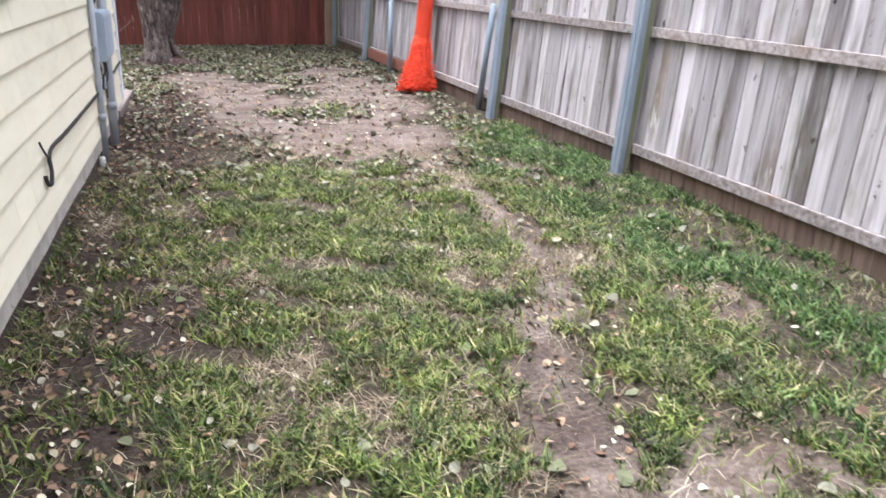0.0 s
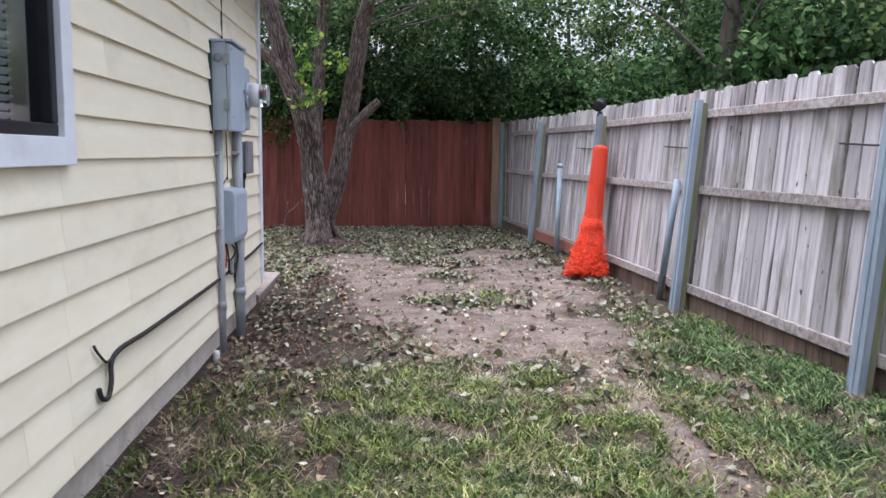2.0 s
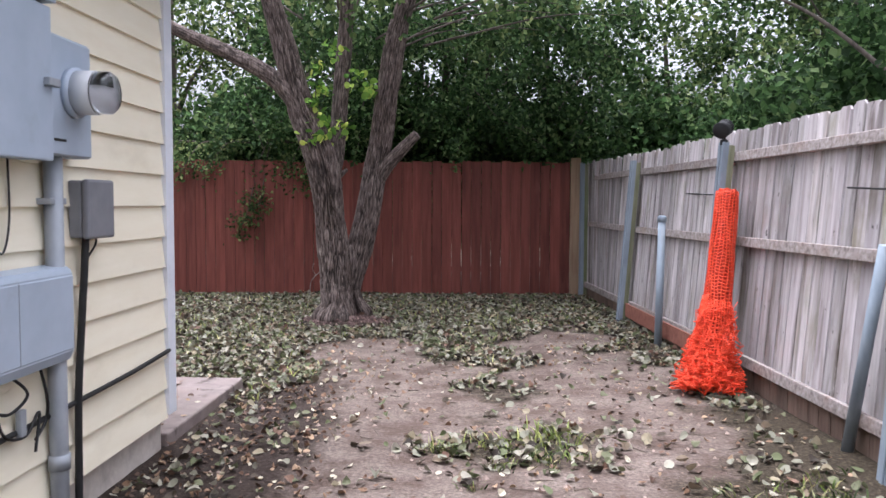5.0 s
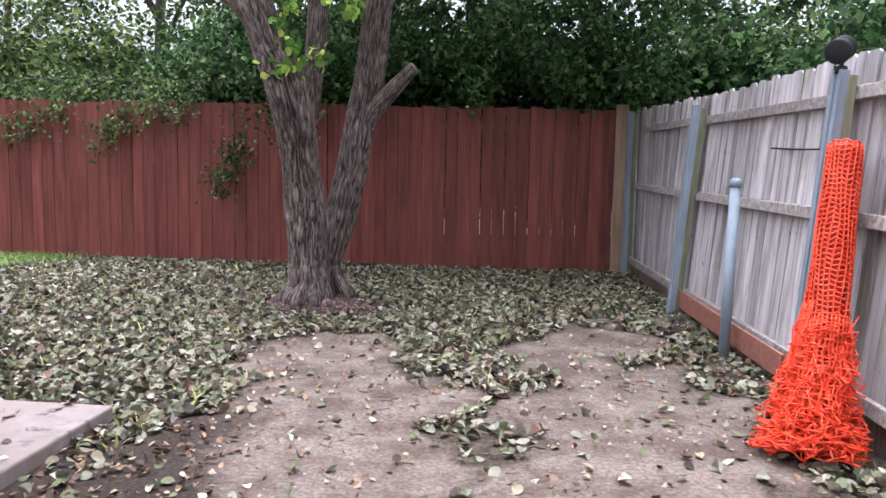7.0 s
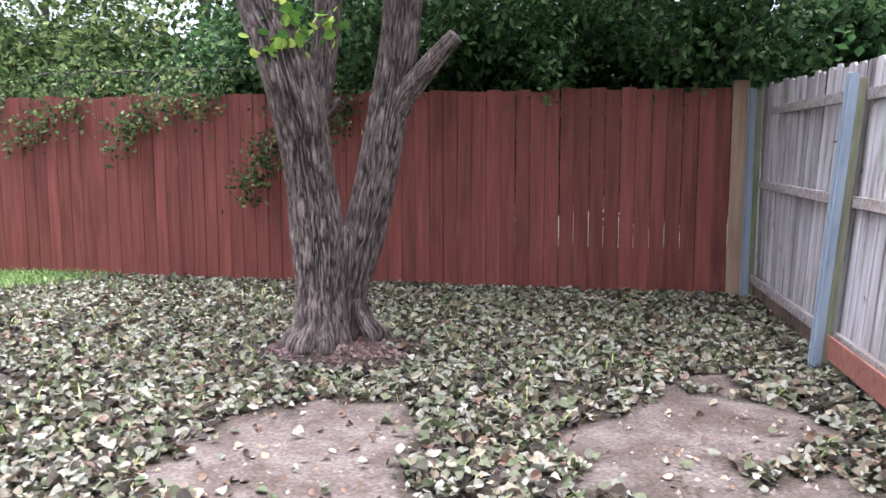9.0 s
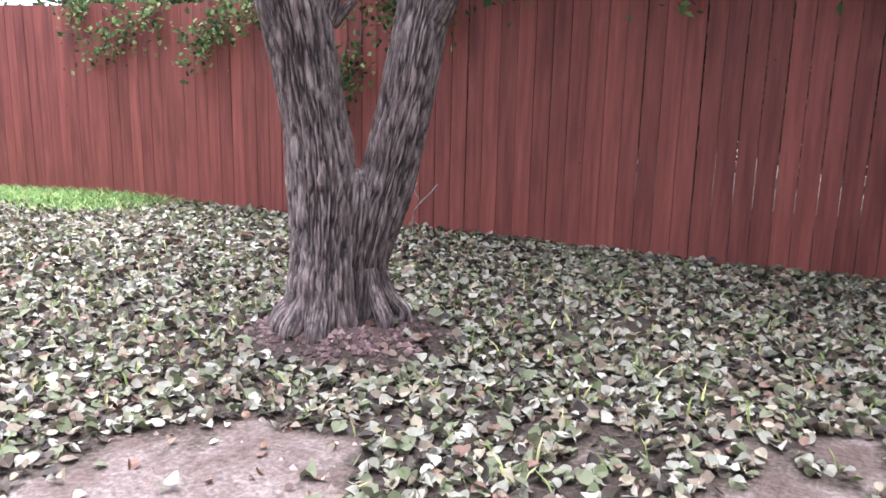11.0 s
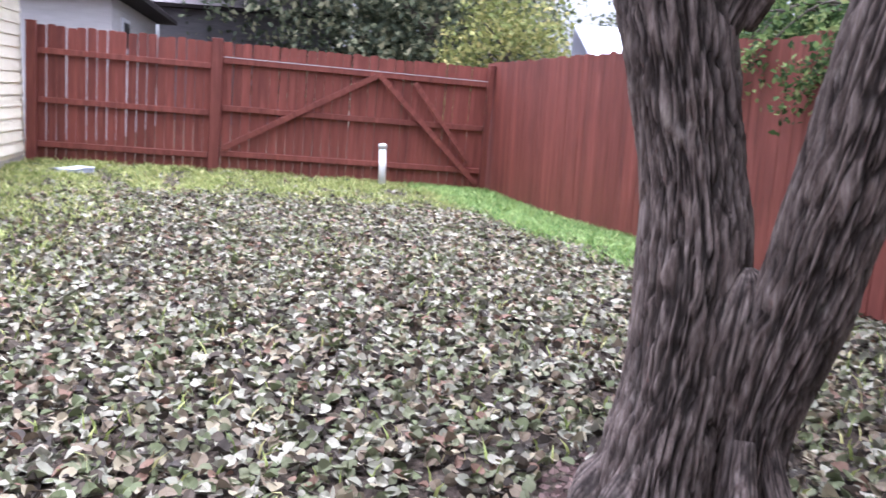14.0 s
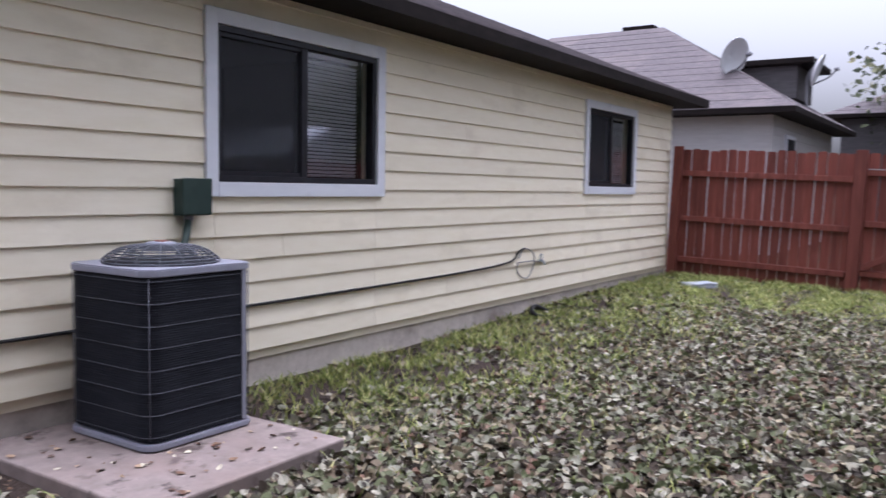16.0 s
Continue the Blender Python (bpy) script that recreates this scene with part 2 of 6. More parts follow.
GRASSBLADE = material("grass_blades", [(0.35, (0.22, 0.25, 0.20)), (0.65, (0.84, 0.82, 0.66))], (7, 7, 7), 0.6, 0.0, coord="World", rand="island", vary=0.35, sub=0.25,
                      stain=[((0.04, 0.062, 0.022), 2.3, 0.50, 0.68), ((0.13, 0.092, 0.06), 3.1, 0.55, 0.70)],
                      palette=[(0.0, (0.06, 0.105, 0.03)), (0.2, (0.14, 0.215, 0.055)), (0.42, (0.24, 0.325, 0.085)), (0.62, (0.35, 0.42, 0.13)), (0.80, (0.44, 0.42, 0.21)), (0.91, (0.50, 0.43, 0.28))])
GREENBLADE = material("green_weeds", [(0.35, (0.32, 0.38, 0.30)), (0.65, (0.95, 1.0, 0.82))], (9, 9, 9), 0.6, 0.0, coord="World", rand="island", vary=0.35, sub=0.25,
                      stain=[((0.05, 0.065, 0.025), 2.6, 0.52, 0.68)],
                      palette=[(0.0, (0.055, 0.105, 0.032)), (0.35, (0.10, 0.175, 0.055)), (0.62, (0.165, 0.245, 0.085)), (0.8, (0.25, 0.30, 0.14)), (0.92, (0.36, 0.33, 0.2))])
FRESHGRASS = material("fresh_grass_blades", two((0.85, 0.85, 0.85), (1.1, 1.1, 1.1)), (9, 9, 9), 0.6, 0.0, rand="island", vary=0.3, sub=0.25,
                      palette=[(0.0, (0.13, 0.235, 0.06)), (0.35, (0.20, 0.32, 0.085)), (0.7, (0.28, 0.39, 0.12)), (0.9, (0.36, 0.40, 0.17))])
YARDGRASS = material("yellowing_grass", two((0.85, 0.85, 0.85), (1.1, 1.1, 1.1)), (20, 20, 20), 0.6, 0.0, rand="island", vary=0.25, sub=0.25,
                     palette=[(0.0, (0.169, 0.221, 0.058)), (0.3, (0.260, 0.312, 0.085)), (0.6, (0.364, 0.390, 0.130)), (0.85, (0.468, 0.442, 0.195))])
STRAW = material("dead_straw", two((0.85, 0.85, 0.85), (1.1, 1.1, 1.1)), (20, 20, 20), 0.8, 0.0, rand="island", vary=0.25,
                 palette=[(0.0, (0.34, 0.275, 0.185)), (0.35, (0.22, 0.16, 0.105)), (0.65, (0.46, 0.40, 0.29)), (0.8, (0.12, 0.085, 0.06))])
MULCH = material("reddish_bark_crumbs", two((0.8, 0.8, 0.8), (1.1, 1.1, 1.1)), (30, 30, 30), 0.95, 0.3, rand="island", vary=0.3,
                 palette=[(0.0, (0.10, 0.062, 0.055)), (0.4, (0.14, 0.09, 0.08)), (0.7, (0.06, 0.038, 0.033)), (0.9, (0.19, 0.13, 0.115))])
TWIG = material("dry_twig", two((0.10, 0.075, 0.06), (0.24, 0.19, 0.15)), (30, 30, 30), 0.9, 0.2, vary=0.2)


def leaf_material(name, palette, sub=0.38):
    return material(name, two((0.85, 0.85, 0.85), (1.1, 1.1, 1.1)), (5, 5, 5), 0.7, 0.0, coord="World", rand="island", vary=0.4, palette=palette, sub=sub, spec=0.12)


DARKLEAF = leaf_material("dark_green_leaves", [(0.0, (0.035, 0.070, 0.026)), (0.35, (0.052, 0.102, 0.037)), (0.65, (0.079, 0.144, 0.049)), (0.88, (0.140, 0.201, 0.079))])
MIDLEAF = leaf_material("mid_green_leaves", [(0.0, (0.047, 0.084, 0.030)), (0.4, (0.081, 0.128, 0.043)), (0.75, (0.128, 0.176, 0.061)), (0.92, (0.203, 0.236, 0.095))])
# Paler palette: the light coming through these leaves is painted in.
BRIGHTLEAF = leaf_material("backlit_green_leaves", [(0.0, (0.055, 0.09, 0.03)), (0.35, (0.09, 0.135, 0.042)), (0.7, (0.14, 0.18, 0.06)), (0.9, (0.21, 0.23, 0.09))], 0.4)
OAKLEAF = leaf_material("grey_green_leaves", [(0.0, (0.09, 0.11, 0.07)), (0.4, (0.14, 0.16, 0.10)), (0.7, (0.20, 0.205, 0.125)), (0.9, (0.26, 0.25, 0.155))])
YELLOWLEAF = leaf_material("yellow_green_leaves", [(0.0, (0.20, 0.22, 0.07)), (0.4, (0.28, 0.28, 0.10)), (0.75, (0.17, 0.20, 0.07)), (0.9, (0.34, 0.30, 0.12))])
FRESHLEAF = leaf_material("fresh_yellow_green_leaves", [(0.0, (0.13, 0.27, 0.05)), (0.4, (0.21, 0.37, 0.07)), (0.7, (0.33, 0.45, 0.09)), (0.9, (0.45, 0.50, 0.12))])


def glass_material():
    m = bpy.data.materials.new("window_glass")
    m.use_nodes = True
    b = m.node_tree.nodes["Principled BSDF"]
    b.inputs["Base Color"].default_value = (0.9, 0.92, 0.95, 1)
    b.inputs["Roughness"].default_value, b.inputs["IOR"].default_value = 0.03, 1.5
    b.inputs["Transmission Weight"].default_value = 1.0
    return m


GLASS = glass_material()


def screen_material():
    """Fine insect mesh: dark threads with holes between."""
    m = bpy.data.materials.new("insect_mesh")
    m.use_nodes = True
    n, l = m.node_tree.nodes, m.node_tree.links
    b = n["Principled BSDF"]
    b.inputs["Base Color"].default_value = (0.022, 0.024, 0.03, 1)
    b.inputs["Roughness"].default_value = 0.8
    tr = n.new("ShaderNodeBsdfTransparent")
    mx = n.new("ShaderNodeMixShader")
    mx.inputs[0].default_value = 0.45
    l.new(tr.outputs[0], mx.inputs[1])
    l.new(b.outputs[0], mx.inputs[2])
    l.new(mx.outputs[0], n["Material Output"].inputs["Surface"])
    return m


SCREEN = screen_material()


def ground_material():
    m = bpy.data.materials.new("yard_ground")
    m.use_nodes = True
    n, l = m.node_tree.nodes, m.node_tree.links
    b = n["Principled BSDF"]
    pos = n.new("ShaderNodeNewGeometry").outputs["Position"]

    def noise_at(scale, detail):
        t = n.new("ShaderNodeTexNoise")
        t.inputs["Scale"].default_value, t.inputs["Detail"].default_value, t.inputs["Roughness"].default_value = scale, detail, 0.65
        l.new(pos, t.inputs["Vector"])
        return t.outputs["Fac"]

    def ramp(fac, stops):
        r = n.new("ShaderNodeValToRGB")
        while len(r.color_ramp.elements) < len(stops):
            r.color_ramp.elements.new(0.5)
        for e, (p, c) in zip(r.color_ramp.elements, stops):
            e.position, e.color = p, (*c, 1)
        l.new(fac, r.inputs[0])
        return r.outputs[0]

    def mask(name, low=0.25, high=0.8):
        a = n.new("ShaderNodeAttribute")
        a.attribute_name = name
        add = n.new("ShaderNodeMath")
        add.operation = "MULTIPLY_ADD"
        l.new(noise_at(9.0, 6), add.inputs[0])
        add.inputs[1].default_value = 1.0
        sub = n.new("ShaderNodeMath")
        sub.operation = "SUBTRACT"
        l.new(a.outputs["Fac"], sub.inputs[0])
        sub.inputs[1].default_value = 0.5
        l.new(sub.outputs[0], add.inputs[2])
        r = n.new("ShaderNodeMapRange")
        r.inputs[1].default_value, r.inputs[2].default_value = low, high
        l.new(add.outputs[0], r.inputs[0])
        return r.outputs[0]

    def mixed(fac, a, c):
        x = n.new("ShaderNodeMix")
        x.data_type = "RGBA"
        l.new(fac, x.inputs[0])
        l.new(a, x.inputs[6])
        l.new(c, x.inputs[7])
        return x.outputs[2]

    fine = noise_at(45.0, 8)
    coarse = noise_at(3.0, 6)
    thatch = ramp(fine, [(0.3, (0.014, 0.011, 0.008)), (0.52, (0.046, 0.036, 0.024)), (0.72, (0.14, 0.11, 0.075))])
    clay = ramp(fine, [(0.28, (0.085, 0.064, 0.052)), (0.5, (0.18, 0.142, 0.120)), (0.72, (0.29, 0.236, 0.206))])
    clay = mixed(ramp(coarse, [(0.40, (0, 0, 0)), (0.60, (1, 1, 1))]), clay, ramp(fine, [(0.3, (0.055, 0.038, 0.03)), (0.7, (0.14, 0.10, 0.082))]))
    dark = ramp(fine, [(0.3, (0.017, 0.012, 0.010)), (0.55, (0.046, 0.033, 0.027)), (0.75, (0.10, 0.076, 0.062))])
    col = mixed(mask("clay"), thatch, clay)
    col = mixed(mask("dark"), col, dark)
    speck = ramp(noise_at(120.0, 3), [(0.60, (0, 0, 0)), (0.68, (1, 1, 1))])
    col = mixed(speck, col, ramp(fine, [(0.3, (0.05, 0.036, 0.028)), (0.7, (0.13, 0.10, 0.075))]))
    l.new(col, b.inputs["Base Color"])
    b.inputs["Roughness"].default_value, b.inputs["Specular IOR Level"].default_value = 0.95, 0.15
    bp = n.new("ShaderNodeBump")
    bp.inputs["Strength"].default_value, bp.inputs["Distance"].default_value = 0.7, 0.02
    l.new(fine, bp.inputs["Height"])
    l.new(bp.outputs[0], b.inputs["Normal"])
    return m


GROUND = ground_material()


# ---- tools ----
def mesh_of(name, verts, faces, mat, smooth=False):
    me = bpy.data.meshes.new(name)
    me.from_pydata([tuple(v) for v in verts], [], faces)
    me.materials.append(mat)
    if smooth:
        me.polygons.foreach_set("use_smooth", [True] * len(me.polygons))
    me.update()
    return me


def mesh_tris(name, verts, tris, mat, smooth=False):
    """A large mesh of triangles from arrays."""
    me = bpy.data.meshes.new(name)
    me.vertices.add(len(verts))
    me.vertices.foreach_set("co", np.asarray(verts, np.float32).ravel())
    me.loops.add(3 * len(tris))
    me.loops.foreach_set("vertex_index", np.asarray(tris, np.int32).ravel())
    me.polygons.add(len(tris))
    me.polygons.foreach_set("loop_start", np.arange(0, 3 * len(tris), 3, dtype=np.int32))
    me.polygons.foreach_set("use_smooth", np.full(len(tris), smooth))
    me.materials.append(mat)
    me.update(calc_edges=True)
    return me


def part(name, data, material_=None, parent=None, label=""):
    """Links a bmesh or a mesh as one mesh object under a thing or a part."""
    if isinstance(data, bmesh.types.BMesh):
        me = bpy.data.meshes.new(name)
        data.to_mesh(me)
        data.free()
        me.materials.append(material_)
        data = me
    ob = new(name, data)
    ob.parent = parent
    return tagged(ob, label)


def thing(name, label, category, group="", kind="", at=None):
    ob = new(name)
    ob.empty_display_size = 0.1
    if at is not None:
        ob.matrix_basis = at
    return tagged(ob, label, category, group, kind)


def box(a, b, bevel=0.0, bm=None, seg=2):
    bm = bm or bmesh.new()
    made = bmesh.ops.create_cube(bm, size=1)["verts"]
    for v in made:
        v.co = [a[i] if v.co[i] < 0 else b[i] for i in range(3)]
    if bevel:
        edges = list({e for v in made for e in v.link_edges})
        bmesh.ops.bevel(bm, geom=edges, offset=bevel, segments=seg, affect="EDGES", profile=0.5)
    return bm


def smooth_mesh(me):
    me.polygons.foreach_set("use_smooth", [True] * len(me.polygons))
    return me


def tube_arrays(points, radii, seg=8, closed=False, cap=True):
    """Rings along a polyline; returns verts and triangles."""
    p = np.array(points, float)
    k = len(p)
    r = np.array(radii if np.ndim(radii) else [radii] * k, float)
    if closed:
        d = np.roll(p, -1, 0) - np.roll(p, 1, 0)
    else:
        d = np.gradient(p, axis=0)
    d /= np.linalg.norm(d, axis=1)[:, None] + 1e-9
    ref = np.array([0.13, 0.21, 0.97]) if abs(d[0][2]) < 0.8 else np.array([0.97, 0.21, 0.05])
    verts = []
    u = ref - d[0] * (ref @ d[0])
    for i in range(k):
        u = u - d[i] * (u @ d[i])
        u /= np.linalg.norm(u)
        w = np.cross(d[i], u)
        a = np.arange(seg) * 2 * np.pi / seg
        verts.append(p[i] + r[i] * (np.cos(a)[:, None] * u + np.sin(a)[:, None] * w))
    v = np.concatenate(verts)
    t = []
    for i in range(k if closed else k - 1):
        j = (i + 1) % k
        for s in range(seg):
            a0, a1, b0, b1 = i * seg + s, i * seg + (s + 1) % seg, j * seg + s, j * seg + (s + 1) % seg
            t += [(a0, a1, b1), (a0, b1, b0)]
    if cap and not closed:
        v = np.concatenate([v, p[:1], p[-1:]])
        for s in range(seg):
            t += [(k * seg, (s + 1) % seg, s), (k * seg + 1, (k - 1) * seg + s, (k - 1) * seg + (s + 1) % seg)]
    return v, np.array(t)


def tube(name, points, radii, mat, parent=None, seg=8, closed=False, label=""):
    v, t = tube_arrays(points, radii, seg, closed)
    return part(name, mesh_tris(name, v, t, mat, True), parent=parent, label=label)


def joined(pieces):
    vs, ts, k = [], [], 0
    for v, t in pieces:
        vs.append(v)
        ts.append(np.asarray(t) + k)
        k += len(v)
    return np.concatenate(vs), np.concatenate(ts)


def curve(points, steps=8):
    """Catmull-Rom through the points."""
    p = np.array(points, float)
    q = np.concatenate([[2 * p[0] - p[1]], p, [2 * p[-1] - p[-2]]])
    out = []
    for i in range(len(p) - 1):
        a, b, c, d = q[i:i + 4]
        for t in np.arange(steps) / steps:
            out.append(0.5 * (2 * b + (c - a) * t + (2 * a - 5 * b + 4 * c - d) * t * t + (3 * b - a - 3 * c + d) * t ** 3))
    out.append(p[-1])
    return np.array(out)


RNG = np.random.default_rng(7)
LATTICE = RNG.random((256, 256))


def vnoise(x, y):
    """Smooth value noise, 0 to 1, unit cells."""
    x, y = np.asarray(x, float), np.asarray(y, float)
    i, j = np.floor(x).astype(int), np.floor(y).astype(int)
    fx, fy = x - i, y - j
    fx, fy = fx * fx * (3 - 2 * fx), fy * fy * (3 - 2 * fy)
    g = lambda a, b: LATTICE[a % 256, b % 256]
    return (g(i, j) * (1 - fx) + g(i + 1, j) * fx) * (1 - fy) + (g(i, j + 1) * (1 - fx) + g(i + 1, j + 1) * fx) * fy


def fbm(x, y, octaves=4):
    s, a, tot = 0, 1.0, 0
    for k in range(octaves):
        s = s + a * vnoise(x * 2 ** k + 17.3 * k, y * 2 ** k + 5.1 * k)
        tot += a
        a *= 0.55
    return s / tot


def soft(v, low, high):
    t = np.clip((v - low) / (high - low), 0, 1)
    return t * t * (3 - 2 * t)


TREE_X, TREE_Y = -0.535, 13.76


def ground_z(x, y):
    x, y = np.asarray(x, float), np.asarray(y, float)
    z = 0.03 * (fbm(x * 0.9, y * 0.9, 3) - 0.5) + 0.012 * (fbm(x * 5, y * 5, 2) - 0.5)
    z = z + (0.05 - 0.036 * (y - 11.6) - 0.025 * np.maximum(y - 14.0, 0)) * soft(-x, 4.0, 9.5) * soft(y, 7.0, 10.0) * soft(-y, -40, -20)
    d = np.hypot((x - TREE_X - 0.02) / 1.1, y - TREE_Y + 0.05)
    z = z + 0.10 * np.exp(-(d / 0.40) ** 2)
    return z


def blob(x, y, cx, cy, rx, ry, turn=0.0):
    c, s = math.cos(turn), math.sin(turn)
    u, v = (x - cx) * c + (y - cy) * s, -(x - cx) * s + (y - cy) * c
    return soft(-np.hypot(u / rx, v / ry), -1.25, -0.6)


def zones(x, y):
    """Shares of bare clay, dark soil, leaf litter, lawn and bright weeds at a place of the yard."""
    x, y = np.asarray(x, float), np.asarray(y, float)
    n = fbm(x * 1.3 + 40, y * 1.3, 4) - 0.5
    n2 = fbm(x * 3.1, y * 3.1 + 60, 3) - 0.5
    xx, yy = x + 1.3 * n + 0.5 * n2, y + 1.2 * n2 - 0.5 * n
    strip = np.interp(y, [1.5, 2.72, 3.36, 4.04, 5.16, 7.09], [1.05, 1.37, 1.57, 1.73, 1.81, 1.9])
    clay = (0.6 + 0.35 * soft(n2, -0.12, 0.12)) * soft(-np.abs(x + 0.45 * n + 0.3 * n2 - strip), -0.27, -0.03) * soft(-y, -7.6, -6.8) * soft(y, 1.2, 2.6)
    for b in ((1.35, 7.9, 1.0, 1.2), (1.5, 9.6, 1.05, 1.5), (0.35, 10.6, 0.75, 1.2), (0.1, 11.9, 0.7, 0.7), (1.9, 11.3, 0.75, 1.0), (1.75, 12.8, 0.55, 0.75), (0.5, 8.9, 0.7, 1.0)):
        clay = np.maximum(clay, blob(xx, yy, *b))
    for cx, cy, rx, ry, much in ((2.39, 3.48, 0.40, 0.17, 0.6), (1.61, 2.02, 0.5, 0.2, 0.75), (1.09, 3.14, 0.3, 0.2, 0.35), (0.55, 4.9, 0.5, 0.25, 0.3), (2.7, 6.4, 0.35, 0.3, 0.4)):
        clay = np.maximum(clay, much * blob(x + 1.3 * n, y + 1.1 * n2, cx, cy, rx, ry))
    clay = clay * (1 - 0.85 * blob(xx, yy, 1.2, 9.0, 0.5, 0.42)) * (1 - 0.7 * blob(xx, yy, 1.0, 10.4, 0.3, 0.5))
    mound = soft(-np.hypot((x - TREE_X - 0.02) / 1.1, y - TREE_Y + 0.05) - 0.35 * n, -0.62, -0.45)
    clay = np.maximum(clay * (1 - mound), 0.25 * mound)
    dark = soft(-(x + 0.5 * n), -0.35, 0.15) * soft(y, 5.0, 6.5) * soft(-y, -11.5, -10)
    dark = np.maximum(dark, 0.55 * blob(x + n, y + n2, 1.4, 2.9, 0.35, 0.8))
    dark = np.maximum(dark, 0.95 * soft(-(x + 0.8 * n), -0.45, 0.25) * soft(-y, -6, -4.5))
    litter = soft(y + 0.9 * n + 0.18 * np.abs(x - 1), 9.9, 11.0) * (1 - soft(clay, 0.25, 0.6) * soft(y, 5, 6))
    litter = np.maximum(litter, 0.5 * blob(xx, yy, 1.2, 9.0, 0.6, 0.5))
    litter = np.maximum(litter, 0.16 * soft(y, 5.0, 6.8) * (1 - 0.9 * soft(clay, 0.2, 0.5)))
    litter = litter * (1 - 0.95 * mound)
    dark = np.maximum(dark, 0.6 * mound)
    far = soft(-x, 3.0, 5.0)
    wallside = soft(-x, 2.0, 2.8) * soft(-(y + 0.7 * n + 0.08 * (x + 5)), -11.4, -9.5)
    gateside = soft(-(x + 0.6 * n2), 7.9, 9.6)
    green = far * soft(y + 0.7 * n - 0.10 * (x + 8), 14.9, 15.5) * soft(-x, 3.8, 5.0)
    litter = litter * (1 - 0.68 * wallside) * (1 - 0.92 * gateside) * (1 - 0.93 * green)
    lawn = np.clip(soft(-(y + 1.6 * n), -6.9, -5.4) + 0.9 * wallside + 1.0 * gateside + 0.5 * soft(x + 0.8 * n, 2.1, 2.6) * soft(-y, -8.8, -7.5), 0, 1)
    lawn = np.maximum(lawn, 0.32 * blob(xx, yy, 1.2, 9.0, 0.55, 0.45))
    lawn = lawn * (1 - 0.95 * soft(clay, 0.2, 0.6)) * (1 - 0.7 * soft(-(x + 0.9 * n), -0.35, 0.25) * soft(-x, -1, -0.7) * (y < 9))
    weeds = np.clip(soft(x + 0.8 * n - 0.05 * y, 1.75, 2.35) * soft(-(y + n), -8.6, -6.8) + green, 0, 1) * (1 - soft(clay, 0.3, 0.7))
    return clay, np.clip(dark, 0, 1), np.clip(litter, 0, 1), lawn, weeds


# ---- ground ----
def spread(low, high, step, out):
    fine = np.arange(low, high + step / 2, step)
    grow = np.geomspace(step * 4, out, 22)
    return np.concatenate([low - grow[::-1], fine, high + grow])


def build_ground():
    xs, ys = spread(-12.4, 4.0, 0.065, 600), spread(-3.0, 17.5, 0.065, 600)
    gx, gy = np.meshgrid(xs, ys)
    z = ground_z(gx, gy)
    nx, ny = len(xs), len(ys)
    v = np.stack([gx.ravel(), gy.ravel(), z.ravel()], 1)
    i = (np.arange(ny - 1)[:, None] * nx + np.arange(nx - 1)).ravel()
    t = np.concatenate([np.stack([i, i + 1, i + nx + 1], 1), np.stack([i, i + nx + 1, i + nx], 1)])
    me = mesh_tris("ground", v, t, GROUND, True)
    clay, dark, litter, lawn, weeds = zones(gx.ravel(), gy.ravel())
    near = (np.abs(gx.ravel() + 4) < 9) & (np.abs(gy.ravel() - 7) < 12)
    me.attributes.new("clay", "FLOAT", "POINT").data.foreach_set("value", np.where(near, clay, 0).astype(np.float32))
    # Under litter the soil is darkened too, painting in shade between the leaves.
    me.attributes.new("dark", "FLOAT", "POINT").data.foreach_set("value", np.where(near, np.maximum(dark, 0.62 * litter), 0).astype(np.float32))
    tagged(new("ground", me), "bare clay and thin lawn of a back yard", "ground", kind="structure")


build_ground()


# ---- the house ----
SIDE_X, BACK_Y, FAR_X, SOUTH_Y = -0.72, 8.95, -11.65, -3.5
EAVE = 2.80


def wall_with_hole(axis, plane, inward, lo, hi, hole, zlo, zhi):
    """A wall slab of 0.14 m with rectangular holes. axis 0: runs along x; axis 1: along y."""
    bm = bmesh.new()
    cuts = sorted(hole)
    spans = []
    at = lo
    for h0, h1, zb, zt in cuts:
        spans += [(at, h0, zlo, zhi), (h0, h1, zlo, zb), (h0, h1, zt, zhi)]
        at = h1
    spans.append((at, hi, zlo, zhi))
    for a, b, z0, z1 in spans:
        p, q = sorted((plane, plane + inward * 0.14))
        box((a, p, z0) if axis == 0 else (p, a, z0), (b, q, z1) if axis == 0 else (q, b, z1), bm=bm)
    return bm


BACK_WINDOWS = [(-10.07, -8.31, 1.40, 2.60), (-4.18, -2.27, 1.37, 2.62)]
SIDE_WINDOW = (2.65, 4.56, 1.32, 2.60)
inset = 0.085
shrink = lambda w: (w[0] + inset, w[1] - inset, w[2] + inset, w[3] - inset)
wall_back = tagged(part("wall_back", wall_with_hole(0, BACK_Y, -1, FAR_X, SIDE_X - 0.14, [shrink(w) for w in BACK_WINDOWS], 0.2, EAVE), SIDING),
                   "cream lap-sided back wall of a house", "wall", kind="structure")
wall_side = tagged(part("wall_side", wall_with_hole(1, SIDE_X, -1, SOUTH_Y, BACK_Y, [shrink(SIDE_WINDOW)], 0.2, EAVE), SIDING),
                   "cream lap-sided side wall of a house", "wall", kind="structure")
tagged(part("wall_west", wall_with_hole(1, FAR_X + 0.14, -1, SOUTH_Y + 0.14, BACK_Y - 0.14, [], 0.2, EAVE), SIDING), "cream far wall of the house", "wall", kind="structure")
